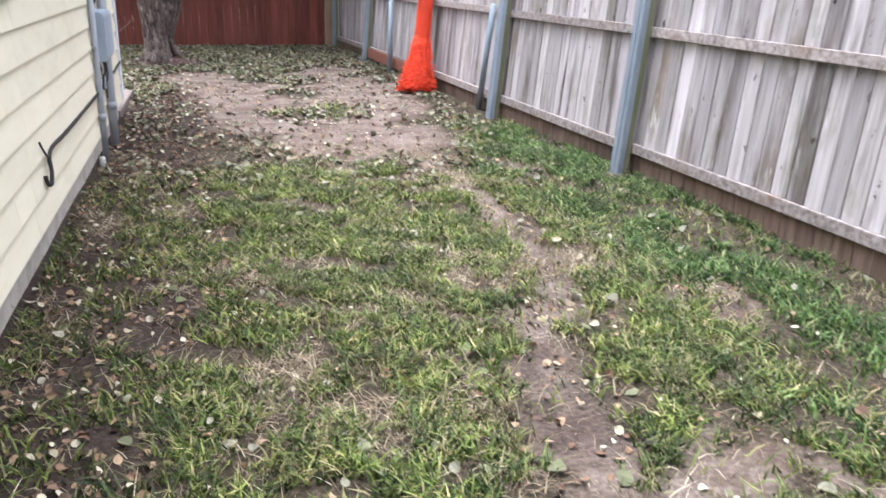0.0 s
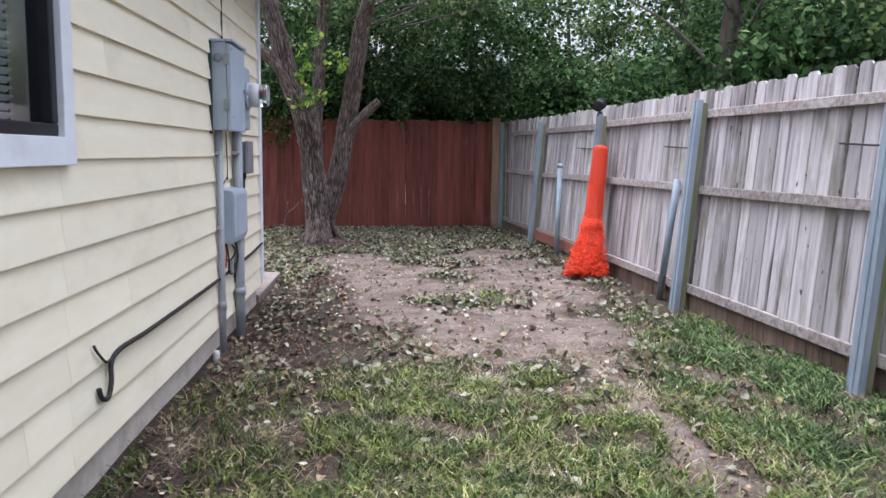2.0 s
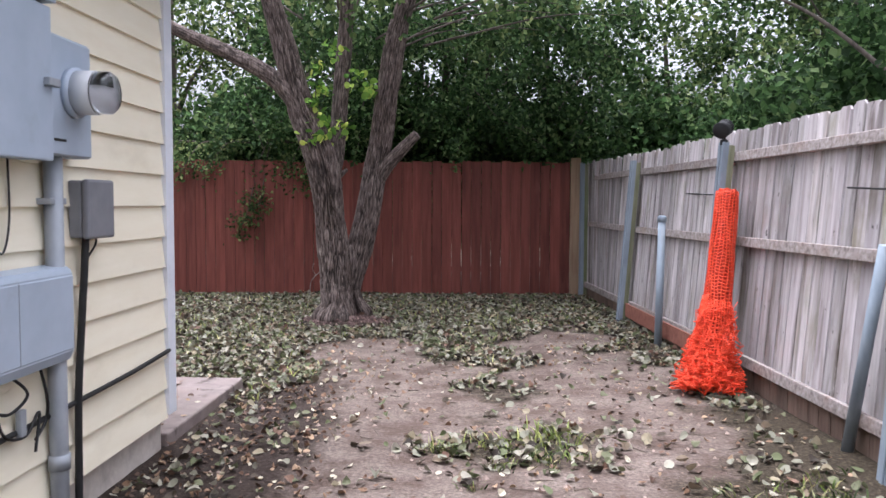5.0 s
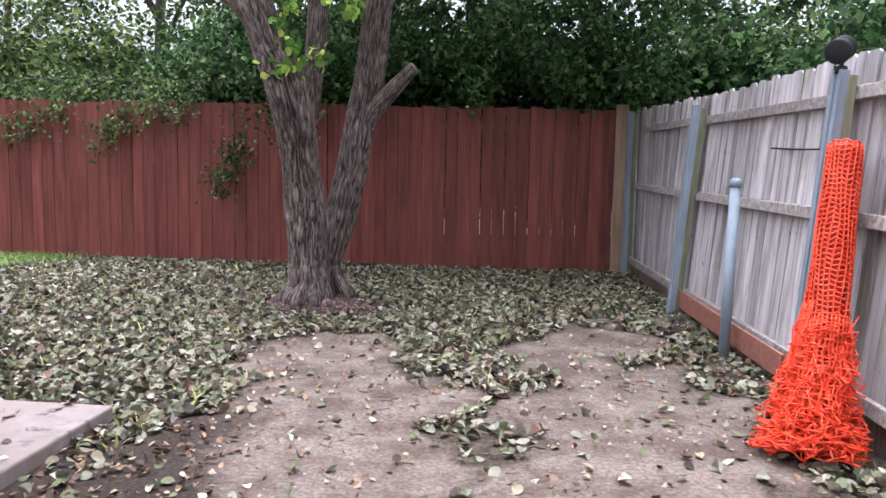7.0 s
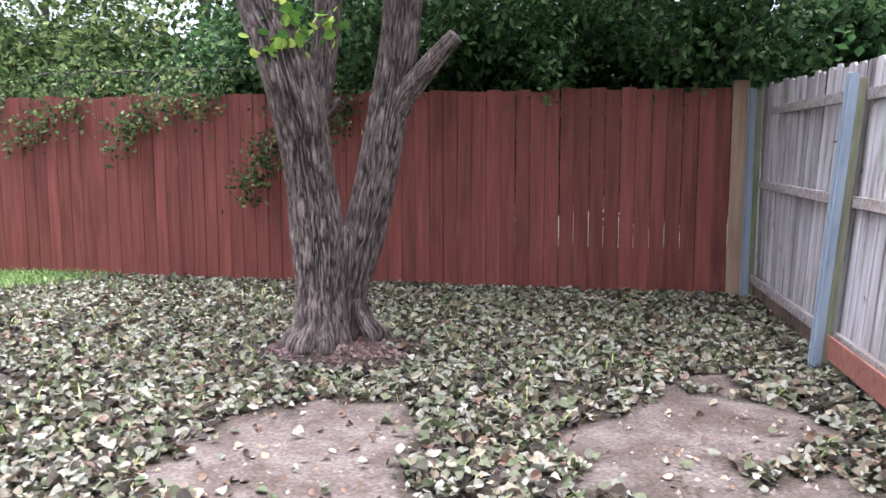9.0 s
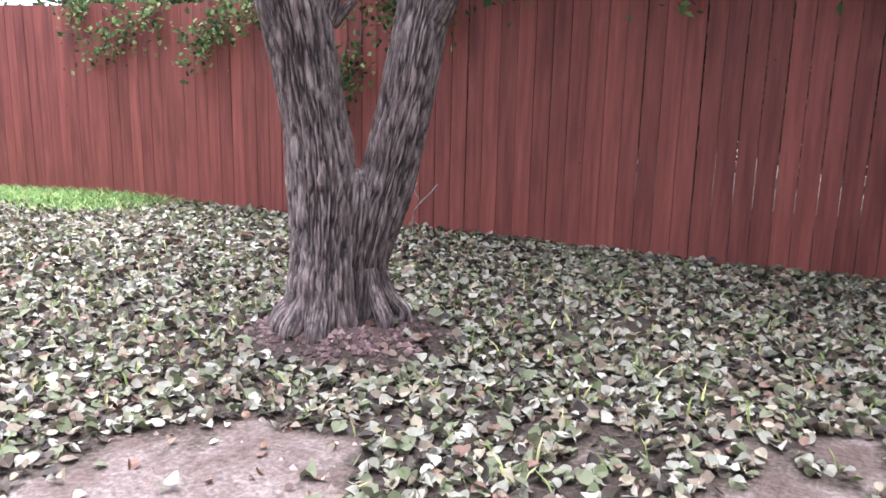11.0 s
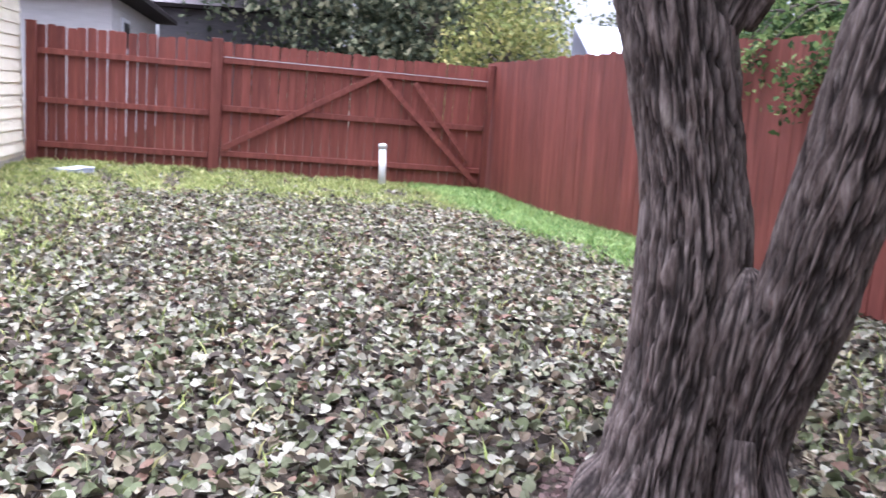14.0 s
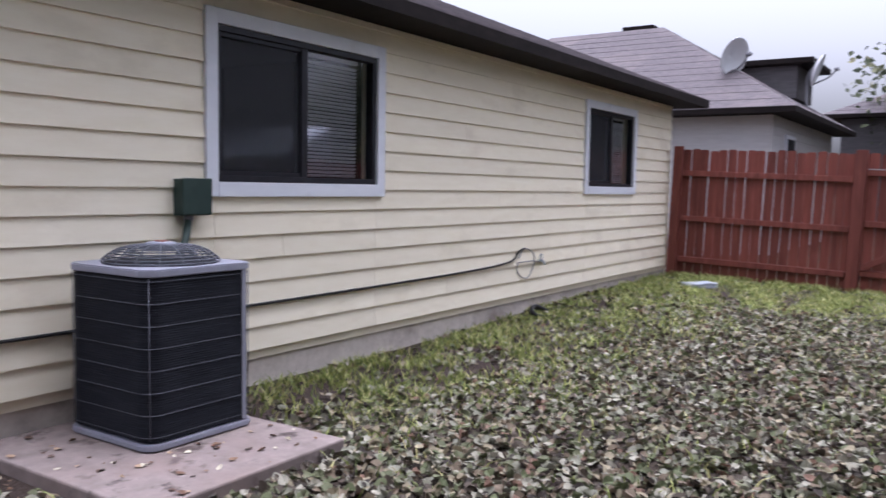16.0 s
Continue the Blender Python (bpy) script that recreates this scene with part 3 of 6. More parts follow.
tagged(part("wall_south", wall_with_hole(0, SOUTH_Y, 1, FAR_X, SIDE_X - 0.14, [], 0.2, EAVE), SIDING), "cream front wall of the house", "wall", kind="structure")
bm = box((FAR_X + 0.03, SOUTH_Y + 0.03, -0.25), (SIDE_X - 0.02, BACK_Y - 0.02, 0.262), 0.01)
tagged(part("foundation", bm, CONCRETE), "stained grey concrete foundation under the siding", "foundation", kind="structure")
tagged(part("ceiling", box((FAR_X + 0.2, SOUTH_Y + 0.2, EAVE - 0.12), (SIDE_X - 0.2, BACK_Y - 0.2, EAVE - 0.06)), ROOMDARK), "ceiling painted dim inside the house", "ceiling", kind="structure")


def lap_piece(z0, z1, lo, hi):
    """Mesh of one board of lap siding, unit along x, thick at its foot; clipped to lo..hi."""
    d = lambda z: 0.031 - 0.020 * (z - z0) / (z1 - z0)
    a, b = max(z0, lo), min(z1, hi)
    return a, b, d(a), d(b)


def lap_wall(parent, axis, plane, lo, hi, start, step, top, holes, joints):
    k = 0
    z0 = start
    while z0 < top - 0.03:
        z1 = min(z0 + step + 0.012, top)
        cells = []
        edges = sorted({lo, hi, *[h for w in holes for h in w[:2]], *[j for i, j in joints if i == k]})
        for a, b in zip(edges, edges[1:]):
            mid = (a + b) / 2
            inside = [w for w in holes if w[0] < mid < w[1]]
            if not inside:
                cells.append((a, b, z0, z1))
            else:
                w = inside[0]
                if z0 < w[2]:
                    cells.append((a, b, z0, min(z1, w[2])))
                if z1 > w[3]:
                    cells.append((a, b, max(z0, w[3]), z1))
        for a, b, zl, zh in cells:
            if zh - zl < 0.01:
                continue
            p, q, dp, dq = lap_piece(z0, z0 + step + 0.012, zl, zh)
            c, half = (a + b) / 2, (b - a) / 2 - 0.0012
            sec = [(0.0, p), (dp, p), (dp, p + 0.004), (dq, q), (0.0, q)]
            vs = []
            for s in (-half, half):
                for dd, z in sec:
                    vs.append((s, dd, z - z0) if axis == 0 else (dd, s, z - z0))
            fs = [(i, (i + 1) % 5, 5 + (i + 1) % 5, 5 + i) for i in range(5)] + [(0, 1, 2, 3, 4), (9, 8, 7, 6, 5)]
            ob = part("siding_board", mesh_of("siding_board", vs, fs, SIDING), parent=parent)
            ob.location = (c, plane + 0.002, z0) if axis == 0 else (plane + 0.002, c, z0)
        z0 += step
        k += 1


lap_wall(wall_back, 0, BACK_Y, FAR_X + 0.0, SIDE_X - 0.06, 0.27, 0.1655, EAVE, [shrink(w) for w in BACK_WINDOWS],
         [(1, -5.2), (3, -7.4), (4, -3.0), (6, -6.2), (8, -7.0), (10, -5.5), (12, -8.0), (2, -9.6), (14, -4.9)])
lap_wall(wall_side, 1, SIDE_X, SOUTH_Y, BACK_Y - 0.06, 0.183, 0.1655, EAVE, [shrink(SIDE_WINDOW)],
         [(1, 4.1), (3, 5.2), (5, 2.2), (6, 6.1), (9, 5.0), (11, 6.4), (13, 5.5)])

# white corner boards
tagged(part("trim_corner_side", box((SIDE_X, BACK_Y - 0.062, 0.20), (SIDE_X + 0.044, BACK_Y + 0.044, EAVE), 0.003), TRIM), "white painted corner board", "trim", kind="structure")
tagged(part("trim_corner_back", box((SIDE_X - 0.062, BACK_Y, 0.20), (SIDE_X - 0.002, BACK_Y + 0.044, EAVE), 0.003), TRIM), "white painted corner board", "trim", kind="structure")


def window(name, label, m, width, zb, zt, blind_right=True):
    """A two-light slider in white trim. Local x runs along the wall, y points out of it."""
    w = thing(name, label, "window", kind="structure", at=m)
    h = zt - zb
    t = 0.10
    for nm, a, b in (("trim_board", (0, 0, zb), (t, 0.034, zt)), ("trim_board", (width - t, 0, zb), (width, 0.034, zt)),
                     ("trim_board", (t, 0, zt - t), (width - t, 0.034, zt)), ("window_sill", (-0.004, 0, zb), (width + 0.004, 0.042, zb + t))):
        if nm == "window_sill":
            a, b = (t, 0, zb), (width - t, 0.038, zb + t)
        part(nm, box(a, b, 0.003), TRIM, w)
    x0, x1, z0, z1 = t, width - t, zb + t, zt - t
    f = 0.045
    fr = bmesh.new()
    for a, b in (((x0, -0.07, z0), (x1, 0.012, z0 + f)), ((x0, -0.07, z1 - f), (x1, 0.012, z1)), ((x0, -0.07, z0 + f), (x0 + f, 0.012, z1 - f)), ((x1 - f, -0.07, z0 + f), (x1, 0.012, z1 - f))):
        box(a, b, 0.004, fr, 1)
    part("window_frame", fr, BRONZE, w, "dark bronze frame")
    mid = (x0 + x1) / 2
    part("meeting_stile", box((mid - 0.035, -0.05, z0 + f), (mid + 0.035, 0.006, z1 - f), 0.004), BRONZE, w)
    for a, b, y in ((x0 + f, mid - 0.035, -0.028), (mid + 0.035, x1 - f, -0.042)):
        g = part("pane", box((a, y - 0.004, z0 + f), (b, y, z1 - f)), GLASS, w)
        g.visible_shadow = False
    sash = bmesh.new()
    a, b = (x0 + f, mid - 0.035) if blind_right else (mid + 0.035, x1 - f)
    for p, q in (((a, -0.024, z0 + f), (b, -0.004, z0 + f + 0.03)), ((a, -0.024, z1 - f - 0.03), (b, -0.004, z1 - f))):
        box(p, q, 0.002, sash, 1)
    part("screen_frame", sash, BRONZE, w)
    part("insect_screen", box((a + 0.002, -0.016, z0 + f + 0.03), (b - 0.002, -0.0145, z1 - f - 0.03)), SCREEN, w, "fine dark insect screen")
    lo, hi = (mid + 0.03, x1 - f - 0.14) if blind_right else (x0 + f + 0.11, mid + 0.01)
    slat = mesh_of("blind_slat", [(-(hi - lo) / 2, -0.012, -0.006), ((hi - lo) / 2, -0.012, -0.006), ((hi - lo) / 2, 0.012, 0.006), (-(hi - lo) / 2, 0.012, 0.006),
                                  (-(hi - lo) / 2, -0.012, -0.008), ((hi - lo) / 2, -0.012, -0.008), ((hi - lo) / 2, 0.012, 0.004), (-(hi - lo) / 2, 0.012, 0.004)],
                   [(0, 1, 2, 3), (7, 6, 5, 4), (0, 3, 7, 4), (1, 5, 6, 2), (0, 4, 5, 1), (3, 2, 6, 7)], BLIND)
    count = int((z1 - z0 - 2 * f - 0.06) / 0.029)
    for k in range(count):
        s = part("blind_slat", slat, parent=w)
        s.location, s.rotation_euler = ((lo + hi) / 2, -0.085, z0 + f + 0.02 + 0.029 * k), (0.25 + 0.1 * math.sin(k * 1.7), 0, 0.004 * math.sin(k * 2.3))
    part("blind_head", box((lo, -0.11, z1 - f - 0.03), (hi, -0.07, z1 - f)), BLIND, w)
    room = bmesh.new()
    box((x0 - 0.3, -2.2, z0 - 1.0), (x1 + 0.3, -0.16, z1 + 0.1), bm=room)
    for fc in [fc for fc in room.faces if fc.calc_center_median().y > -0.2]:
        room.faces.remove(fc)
    part("room_beyond", room, ROOMDARK, w, "room painted dim behind the glass")
    return w


for k, (a, b, zb, zt) in enumerate(BACK_WINDOWS):
    window("window_%d" % (k + 1), "dark sliding window in white trim, blind half drawn", pose(a, BACK_Y + 0.02, 0), b - a, zb, zt, blind_right=False)
a, b, zb, zt = SIDE_WINDOW
window("window_3", "dark sliding window in white trim with a slatted blind", pose(SIDE_X + 0.02, b, 0, 0, 0, -90), b - a, zb, zt, blind_right=False)


def hip_roof(name, x0, x1, y0, y1, z, pitch, over, label, parent=None, courses=0.145):
    """A hip roof: rows of shingle courses with a small step each, a fascia board and a soffit."""
    r = thing(name, label, "roof", kind="structure") if parent is None else parent
    x0, x1, y0, y1 = x0 - over, x1 + over, y0 - over, y1 + over
    run = min(x1 - x0, y1 - y0) / 2
    n = max(4, int(run / courses))
    vs, fs = [], []
    for k in range(n):
        i0, i1 = run * k / n, min(run * (k + 1) / n + 0.02, run)
        za, zb = z + 0.115 + i0 * pitch + 0.012, z + 0.115 + i1 * pitch
        A = [(x0 + i0, y0 + i0, za), (x1 - i0, y0 + i0, za), (x1 - i0, y1 - i0, za), (x0 + i0, y1 - i0, za)]
        B = [(x0 + i1, y0 + i1, zb), (x1 - i1, y0 + i1, zb), (x1 - i1, y1 - i1, zb), (x0 + i1, y1 - i1, zb)]
        C = [(x, y, q - 0.014) for x, y, q in A]
        s = len(vs)
        vs += A + B + C
        for e in range(4):
            g = (e + 1) % 4
            fs += [(s + e, s + g, s + 4 + g, s + 4 + e), (s + 8 + e, s + 8 + g, s + g, s + e)]
    part("shingles", mesh_of("shingles", vs, fs, SHINGLE), parent=r, label="weathered grey-brown shingles")
    fb = bmesh.new()
    for a, b in (((x0, y0, z), (x1, y0 + 0.03, z + 0.115)), ((x0, y1 - 0.03, z), (x1, y1, z + 0.115)), ((x0, y0 + 0.03, z), (x0 + 0.03, y1 - 0.03, z + 0.115)), ((x1 - 0.03, y0 + 0.03, z), (x1, y1 - 0.03, z + 0.115))):
        box(a, b, bm=fb)
    part("fascia", fb, FASCIA, r, "dark brown fascia board")
    part("soffit", box((x0 + 0.03, y0 + 0.03, z + 0.004), (x1 - 0.03, y1 - 0.03, z + 0.03)), FASCIA, r)
    return r


hip_roof("roof_1", FAR_X, SIDE_X, SOUTH_Y, BACK_Y, EAVE, 0.42, 0.47, "low hip roof of grey-brown shingles")


# ---- fences ----
def picket_mesh(name, width, height, mat, ear=0.018, thick=0.017):
    w = width / 2
    out = [(-w, 0), (w, 0), (w, height - ear), (w - ear, height), (-w + ear, height), (-w, height - ear)]
    vs = [(x, 0, z) for x, z in out] + [(x, thick, z) for x, z in out]
    fs = [(0, 1, 2, 3, 4, 5), (11, 10, 9, 8, 7, 6)] + [(i, 6 + i, 6 + (i + 1) % 6, (i + 1) % 6) for i in range(6)]
    return mesh_of(name, vs, fs, mat)


def line(p, q):
    """Pose at p with x towards q."""
    return pose(p[0], p[1], 0, 0, 0, math.degrees(math.atan2(q[1] - p[1], q[0] - p[0]))), math.hypot(q[0] - p[0], q[1] - p[1])


# grey fence: local x from the far corner towards the street, local -y faces the yard
G0, G1 = (2.575, 16.62), (3.86, -2.0)
gm, glen = line(G0, G1)
grey_fence = thing("board_fence", "weathered grey board fence with steel-faced posts", "fence", at=gm)
rg = random.Random(3)
GPW = 0.142
g_meshes = [picket_mesh("picket", GPW - 0.008 - 0.003 * k, 1.74 + 0.008 * k, GREYWOOD, 0.014 + 0.003 * k) for k in range(4)]
b_meshes = [picket_mesh("board_foot", GPW - 0.006 - 0.003 * k, 0.19, DAMPWOOD, 0.002) for k in range(3)]
gn = int(glen / GPW)


def gs(y):
    """Distance along the fence of a place at that y."""
    return (G0[1] - y) / (G0[1] - G1[1]) * glen


def lean_at(s_):
    """Degrees by which the fence leans out of the yard."""
    return float(np.interp(s_, [0.0, 0.6, 2.6, 20.0], [0.0, 0.8, 4.5, 4.8]))


POSTS = [gs(y) for y in (16.58, 14.05, 11.25, 8.57, 5.98, 2.95, 0.1)]
ends = [0.0] + POSTS[1:] + [glen]
for a, b in zip(ends, ends[1:]):
    for z, hgt in ((1.69, 0.075), (1.035, 0.075), (0.15, 0.08)):
        ob = part("rail", box((-(b - a) / 2 + 0.006, -0.042, 0), ((b - a) / 2 - 0.006, -0.004, hgt), 0.006), RAILWOOD, grey_fence)
        ob.location, ob.rotation_euler = ((a + b) / 2, 0, z + rg.uniform(-0.01, 0.012)), (radians(-lean_at((a + b) / 2)), radians(rg.uniform(-0.35, 0.35)), 0)
        ob.location.y = math.tan(radians(lean_at((a + b) / 2))) * z
for s in POSTS:
    lean = rg.uniform(-0.6, 0.6)
    top = 1.93 if s < 0.6 else 1.83
    p = part("post", box((-0.044, -0.134, -0.3), (0.044, -0.046, top), 0.005), MOSSWOOD, grey_fence, "mossy wooden post")
    ch = bmesh.new()
    box((-0.056, -0.150, -0.3), (0.056, -0.1365, top + 0.02), 0.003, ch, 1)
    box((-0.056, -0.1365, -0.3), (-0.0465, -0.10, top + 0.02), bm=ch)
    box((0.0465, -0.1365, -0.3), (0.056, -0.10, top + 0.02), bm=ch)
    box((-0.014, -0.160, -0.3), (0.014, -0.150, top + 0.02), 0.003, ch, 1)
    c = part("steel_channel", ch, GALV, p, "galvanised steel channel")
    p.location, p.rotation_euler = (s, 0.05 if s < 0.6 else 0, 0), (radians(-lean_at(s)), radians(lean), 0)

part("kick_board", box((gs(14.02), -0.064, 0.07), (gs(11.58), -0.045, 0.225), 0.004), REDBOARD, grey_fence, "rust-red board along the fence foot")

# red fence: local x from the gate corner to the grey fence, local -y faces the yard
R0, R1 = (-12.0, 16.12), (2.40, 16.70)
rm, rlen = line(R0, R1)
red_fence = thing("privacy_fence", "tall dark red stained board fence", "fence", at=rm)
RPW = 0.145
rn = int(rlen / RPW)
r_meshes = [picket_mesh("board", RPW - 0.0018 - 0.0022 * k, 2.23 + 0.006 * k, REDWOOD, 0.004) for k in range(4)]
for z in (0.35, 1.05, 1.7):
    part("rail", box((0, 0.02, z), (rlen, 0.058, z + 0.085), 0.004), REDWOOD, red_fence)
for k in range(7):
    part("post", box((0.3 + 2.25 * k, 0.06, -0.3), (0.39 + 2.25 * k, 0.15, 1.9), 0.004), REDWOOD, red_fence)
bm = box((rn * RPW + 0.004, -0.030, -0.1), (rn * RPW + 0.15, 0.010, 2.03), 0.004)
part("end_board", bm, NEWWOOD, red_fence, "unpainted brown end board")

# gate line: local x from the house to the red corner, local -y faces the yard
Q0, Q1 = (-11.62, 8.98), (-11.62, 16.07)
qm, qlen = line(Q0, Q1)
gate_fence = thing("gate_panel_fence", "red stained picket panel beside the gate", "fence", at=qm @ pose(0, 0, 0.15, 0, 2.0, 0))
P_GATE0, P_GATE1 = 2.80, 6.98
q_meshes = [picket_mesh("board", 0.135 - 0.0015 * k, 2.0 + 0.008 * k, REDWOOD, 0.022) for k in range(3)]
slit_meshes = [picket_mesh("board", 0.132 - 0.003 * k, 2.0 + 0.008 * k, REDWOOD, 0.022) for k in range(3)]
for s, w in ((2.70, 0.16), (0.09, 0.14), (7.035, 0.10)):
    part("post", box((s - w / 2, -0.10, -0.3), (s + w / 2, -0.026, 2.02), 0.005), REDWOOD, gate_fence)
for z in (0.20, 0.85, 1.56):
    part("rail", box((0.17, -0.062, z), (2.61, -0.003, z + 0.085), 0.005), REDWOOD, gate_fence)
yard_gate = thing("yard_gate", "wide red stained timber gate with diagonal braces", "gate", at=gate_fence.matrix_basis.copy())
for z0_, z1_ in ((1.66, 1.66), (0.94, 0.94), (0.24, 0.24)):
    part("rail", box((P_GATE0, -0.062, z0_), (P_GATE1, -0.003, z0_ + 0.085), 0.005), REDWOOD, yard_gate)


def brace(p, q, w=0.085):
    (x0, z0_), (x1, z1_) = p, q
    d = math.hypot(x1 - x0, z1_ - z0_)
    b = part("brace", box((0, -0.104, -w / 2), (d, -0.065, w / 2), 0.004), REDWOOD, yard_gate)
    b.matrix_basis = pose(x0, 0, z0_, 0, -math.degrees(math.atan2(z1_ - z0_, x1 - x0)), 0)


brace((2.84, 0.37), (5.16, 1.68))
brace((5.20, 1.69), (6.90, 0.08))
brace((5.78, 1.62), (6.78, 0.40), 0.07)
part("strap", box((P_GATE0, -0.066, 1.747), (P_GATE1, -0.045, 1.757)), PALEWALL, yard_gate, "pale metal strap on the top rail")


# ---- electrical things on the side wall ----
def meter_cabinet():
    t = thing("meter_cabinet", "pale grey steel electrical cabinet on cream siding", "electrical box")
    x = SIDE_X + 0.022
    part("body", box((x, 7.0, 1.515), (x + 0.105, 7.5, 2.085), 0.006), BOXGREY, t)
    part("door", box((x + 0.107, 6.995, 1.51), (x + 0.135, 7.505, 2.07), 0.006), BOXGREY, t)
    part("rain_hood", box((x, 6.985, 2.085), (x + 0.15, 7.515, 2.10), 0.003), BOXGREY, t)
    for z in (1.68, 1.97):
        part("hinge", box((x + 0.09, 6.982, z - 0.035), (x + 0.128, 6.994, z + 0.035), 0.003), PIPE, t)
    part("latch", box((x + 0.135, 7.44, 1.78), (x + 0.16, 7.52, 1.81), 0.004), PIPE, t)
    tube("knockout", [(x + 0.05, 6.9995, 1.98), (x + 0.05, 6.994, 1.98)], [0.030, 0.027], PIPE, t, 20)
    for z in (1.60, 2.04):
        tube("screw", [(x + 0.135, 7.03, z), (x + 0.139, 7.03, z)], 0.008, PIPE, t, 10)
    part("back_board", box((x - 0.004, 6.965, 1.49), (x + 0.012, 6.998, 2.085)), GREENBOX, t)


def power_meter():
    t = thing("power_meter", "round glass electricity meter on grey socket box", "electric meter")
    x = SIDE_X + 0.022
    part("socket_box", box((x, 7.52, 1.535), (x + 0.10, 7.86, 1.995), 0.006), BOXGREY, t)
    part("cover", box((x + 0.101, 7.53, 1.540), (x + 0.112, 7.85, 1.985), 0.004), BOXGREY, t)
    c = np.array([x + 0.112, 7.70, 1.785])
    n = np.array([1, 0, 0])
    tube("collar", [c, c + n * 0.025], 0.098, BOXGREY, t, 32)
    tube("body", [c + n * 0.025, c + n * 0.10], 0.086, DISH, t, 32)
    tube("dial_plate", [c + n * 0.10, c + n * 0.106], 0.078, PALEWALL, t, 32)
    tube("glass_cover", [c + n * 0.1, c + n * 0.15, c + n * 0.165, c + n * 0.172], [0.084, 0.083, 0.07, 0.02], GLASS, t, 32)
    part("display", box((c[0] + 0.107, 7.665, 1.805), (c[0] + 0.110, 7.735, 1.835)), BLACK, t)
    part("warning_strip", box((x + 0.112, 7.55, 1.590), (x + 0.114, 7.64, 1.600)), BLACK, t)


def lower_box():
    t = thing("junction_box", "grey steel junction box with loose wires below", "electrical box")
    x = SIDE_X + 0.022
    vs = []
    for y in (7.17, 7.69):
        vs += [(x, y, 0.75), (x + 0.085, y, 0.735), (x + 0.105, y, 0.78), (x + 0.105, y, 1.075), (x + 0.09, y, 1.105), (x, y, 1.115)]
    fs = [tuple(range(6)), tuple(range(11, 5, -1))] + [(i, 6 + i, 6 + (i + 1) % 6, (i + 1) % 6) for i in range(6)]
    me = mesh_of("body", vs, fs, BOXGREY)
    bm_ = bmesh.new()
    bm_.from_mesh(me)
    bmesh.ops.bevel(bm_, geom=list(bm_.edges), offset=0.006, segments=2, affect="EDGES")
    bmesh.ops.recalc_face_normals(bm_, faces=list(bm_.faces))
    part("body", bm_, BOXGREY, t)
    part("front_seam", box((x + 0.1045, 7.30, 0.785), (x + 0.1065, 7.304, 1.075)), PIPE, t)
    wires = [[(x + 0.03, 7.25, 0.75), (x + 0.05, 7.24, 0.62), (x + 0.03, 7.33, 0.52), (x + 0.04, 7.44, 0.50), (x + 0.03, 7.55, 0.56), (x + 0.04, 7.50, 0.42)],
             [(x + 0.03, 7.34, 0.75), (x + 0.06, 7.42, 0.66), (x + 0.03, 7.36, 0.60), (x + 0.02, 7.28, 0.62)],
             [(x + 0.03, 7.55, 0.76), (x + 0.05, 7.57, 0.62), (x + 0.03, 7.6, 0.52), (x + 0.03, 7.52, 0.46)],
             [(x + 0.02, 7.2, 1.13), (x + 0.05, 7.24, 1.20), (x + 0.03, 7.34, 1.18), (x + 0.02, 7.4, 1.3), (x + 0.012, 7.41, 1.55)]]
    for k, w in enumerate(wires):
        tube("wire", curve(w, 6), 0.006 if k < 3 else 0.004, BLACK, t, 6)
    tube("wire", curve([(x + 0.02, 7.27, 0.75), (x + 0.03, 7.26, 0.66), (x + 0.02, 7.27, 0.56)], 6), 0.006, ORANGE_DARKENED, t, 6, label="orange wire")
    part("splice", box((x + 0.02, 7.40, 0.50), (x + 0.045, 7.44, 0.60), 0.006), PIPE, t)


def phone_box():
    t = thing("cable_box", "small dark grey plastic cable box with black cable", "junction box")
    x = SIDE_X + 0.022
    part("body", box((x, 7.86, 1.21), (x + 0.06, 8.10, 1.45), 0.01), DARKGREY, t)
    part("lid", box((x + 0.06, 7.855, 1.205), (x + 0.09, 8.105, 1.455), 0.012), DARKGREY, t)
    tube("cable", curve([(x + 0.03, 7.95, 1.22), (x + 0.035, 7.93, 1.12), (x + 0.03, 7.90, 0.85), (x + 0.03, 7.86, 0.55), (x + 0.03, 7.85, 0.2), (x + 0.03, 7.84, -0.02)], 6), 0.016, BLACK, t, 8)
    tube("thin_cable", curve([(x + 0.03, 8.03, 1.22), (x + 0.04, 8.02, 1.18), (x + 0.03, 7.96, 1.12)], 6), 0.005, BLACK, t, 6)


meter_cabinet(), power_meter(), lower_box(), phone_box()
for y, r, top in ((7.07, 0.024, 1.55), (7.665, 0.036, 1.58)):
    t = thing("conduit", "grey steel conduit pipe down the wall", "pipe", "conduits on the wall")
    x = SIDE_X + 0.03 + r
    tube("pipe", [(x, y, -0.1), (x, y, 0.4), (x, y, top)], r, PIPE, t, 16)
    tube("coupling", [(x, y, 0.30), (x, y, 0.36)], r * 1.18, PIPE, t, 16)
    for z in (0.85, 1.35):
        part("strap", box((SIDE_X + 0.02, y - r * 1.7, z), (x + r * 0.6, y + r * 1.7, z + 0.025), 0.004), PIPE, t)
t = thing("service_wire", "thin black wire up the wall above the cabinet", "cable")
tube("wire", [(SIDE_X + 0.03, 7.36, 2.11), (SIDE_X + 0.03, 7.37, 2.5), (SIDE_X + 0.03, 7.36, 2.79)], 0.006, BLACK, t, 6)
t = thing("wall_cable", "black cable along the siding ending in a hook", "cable")
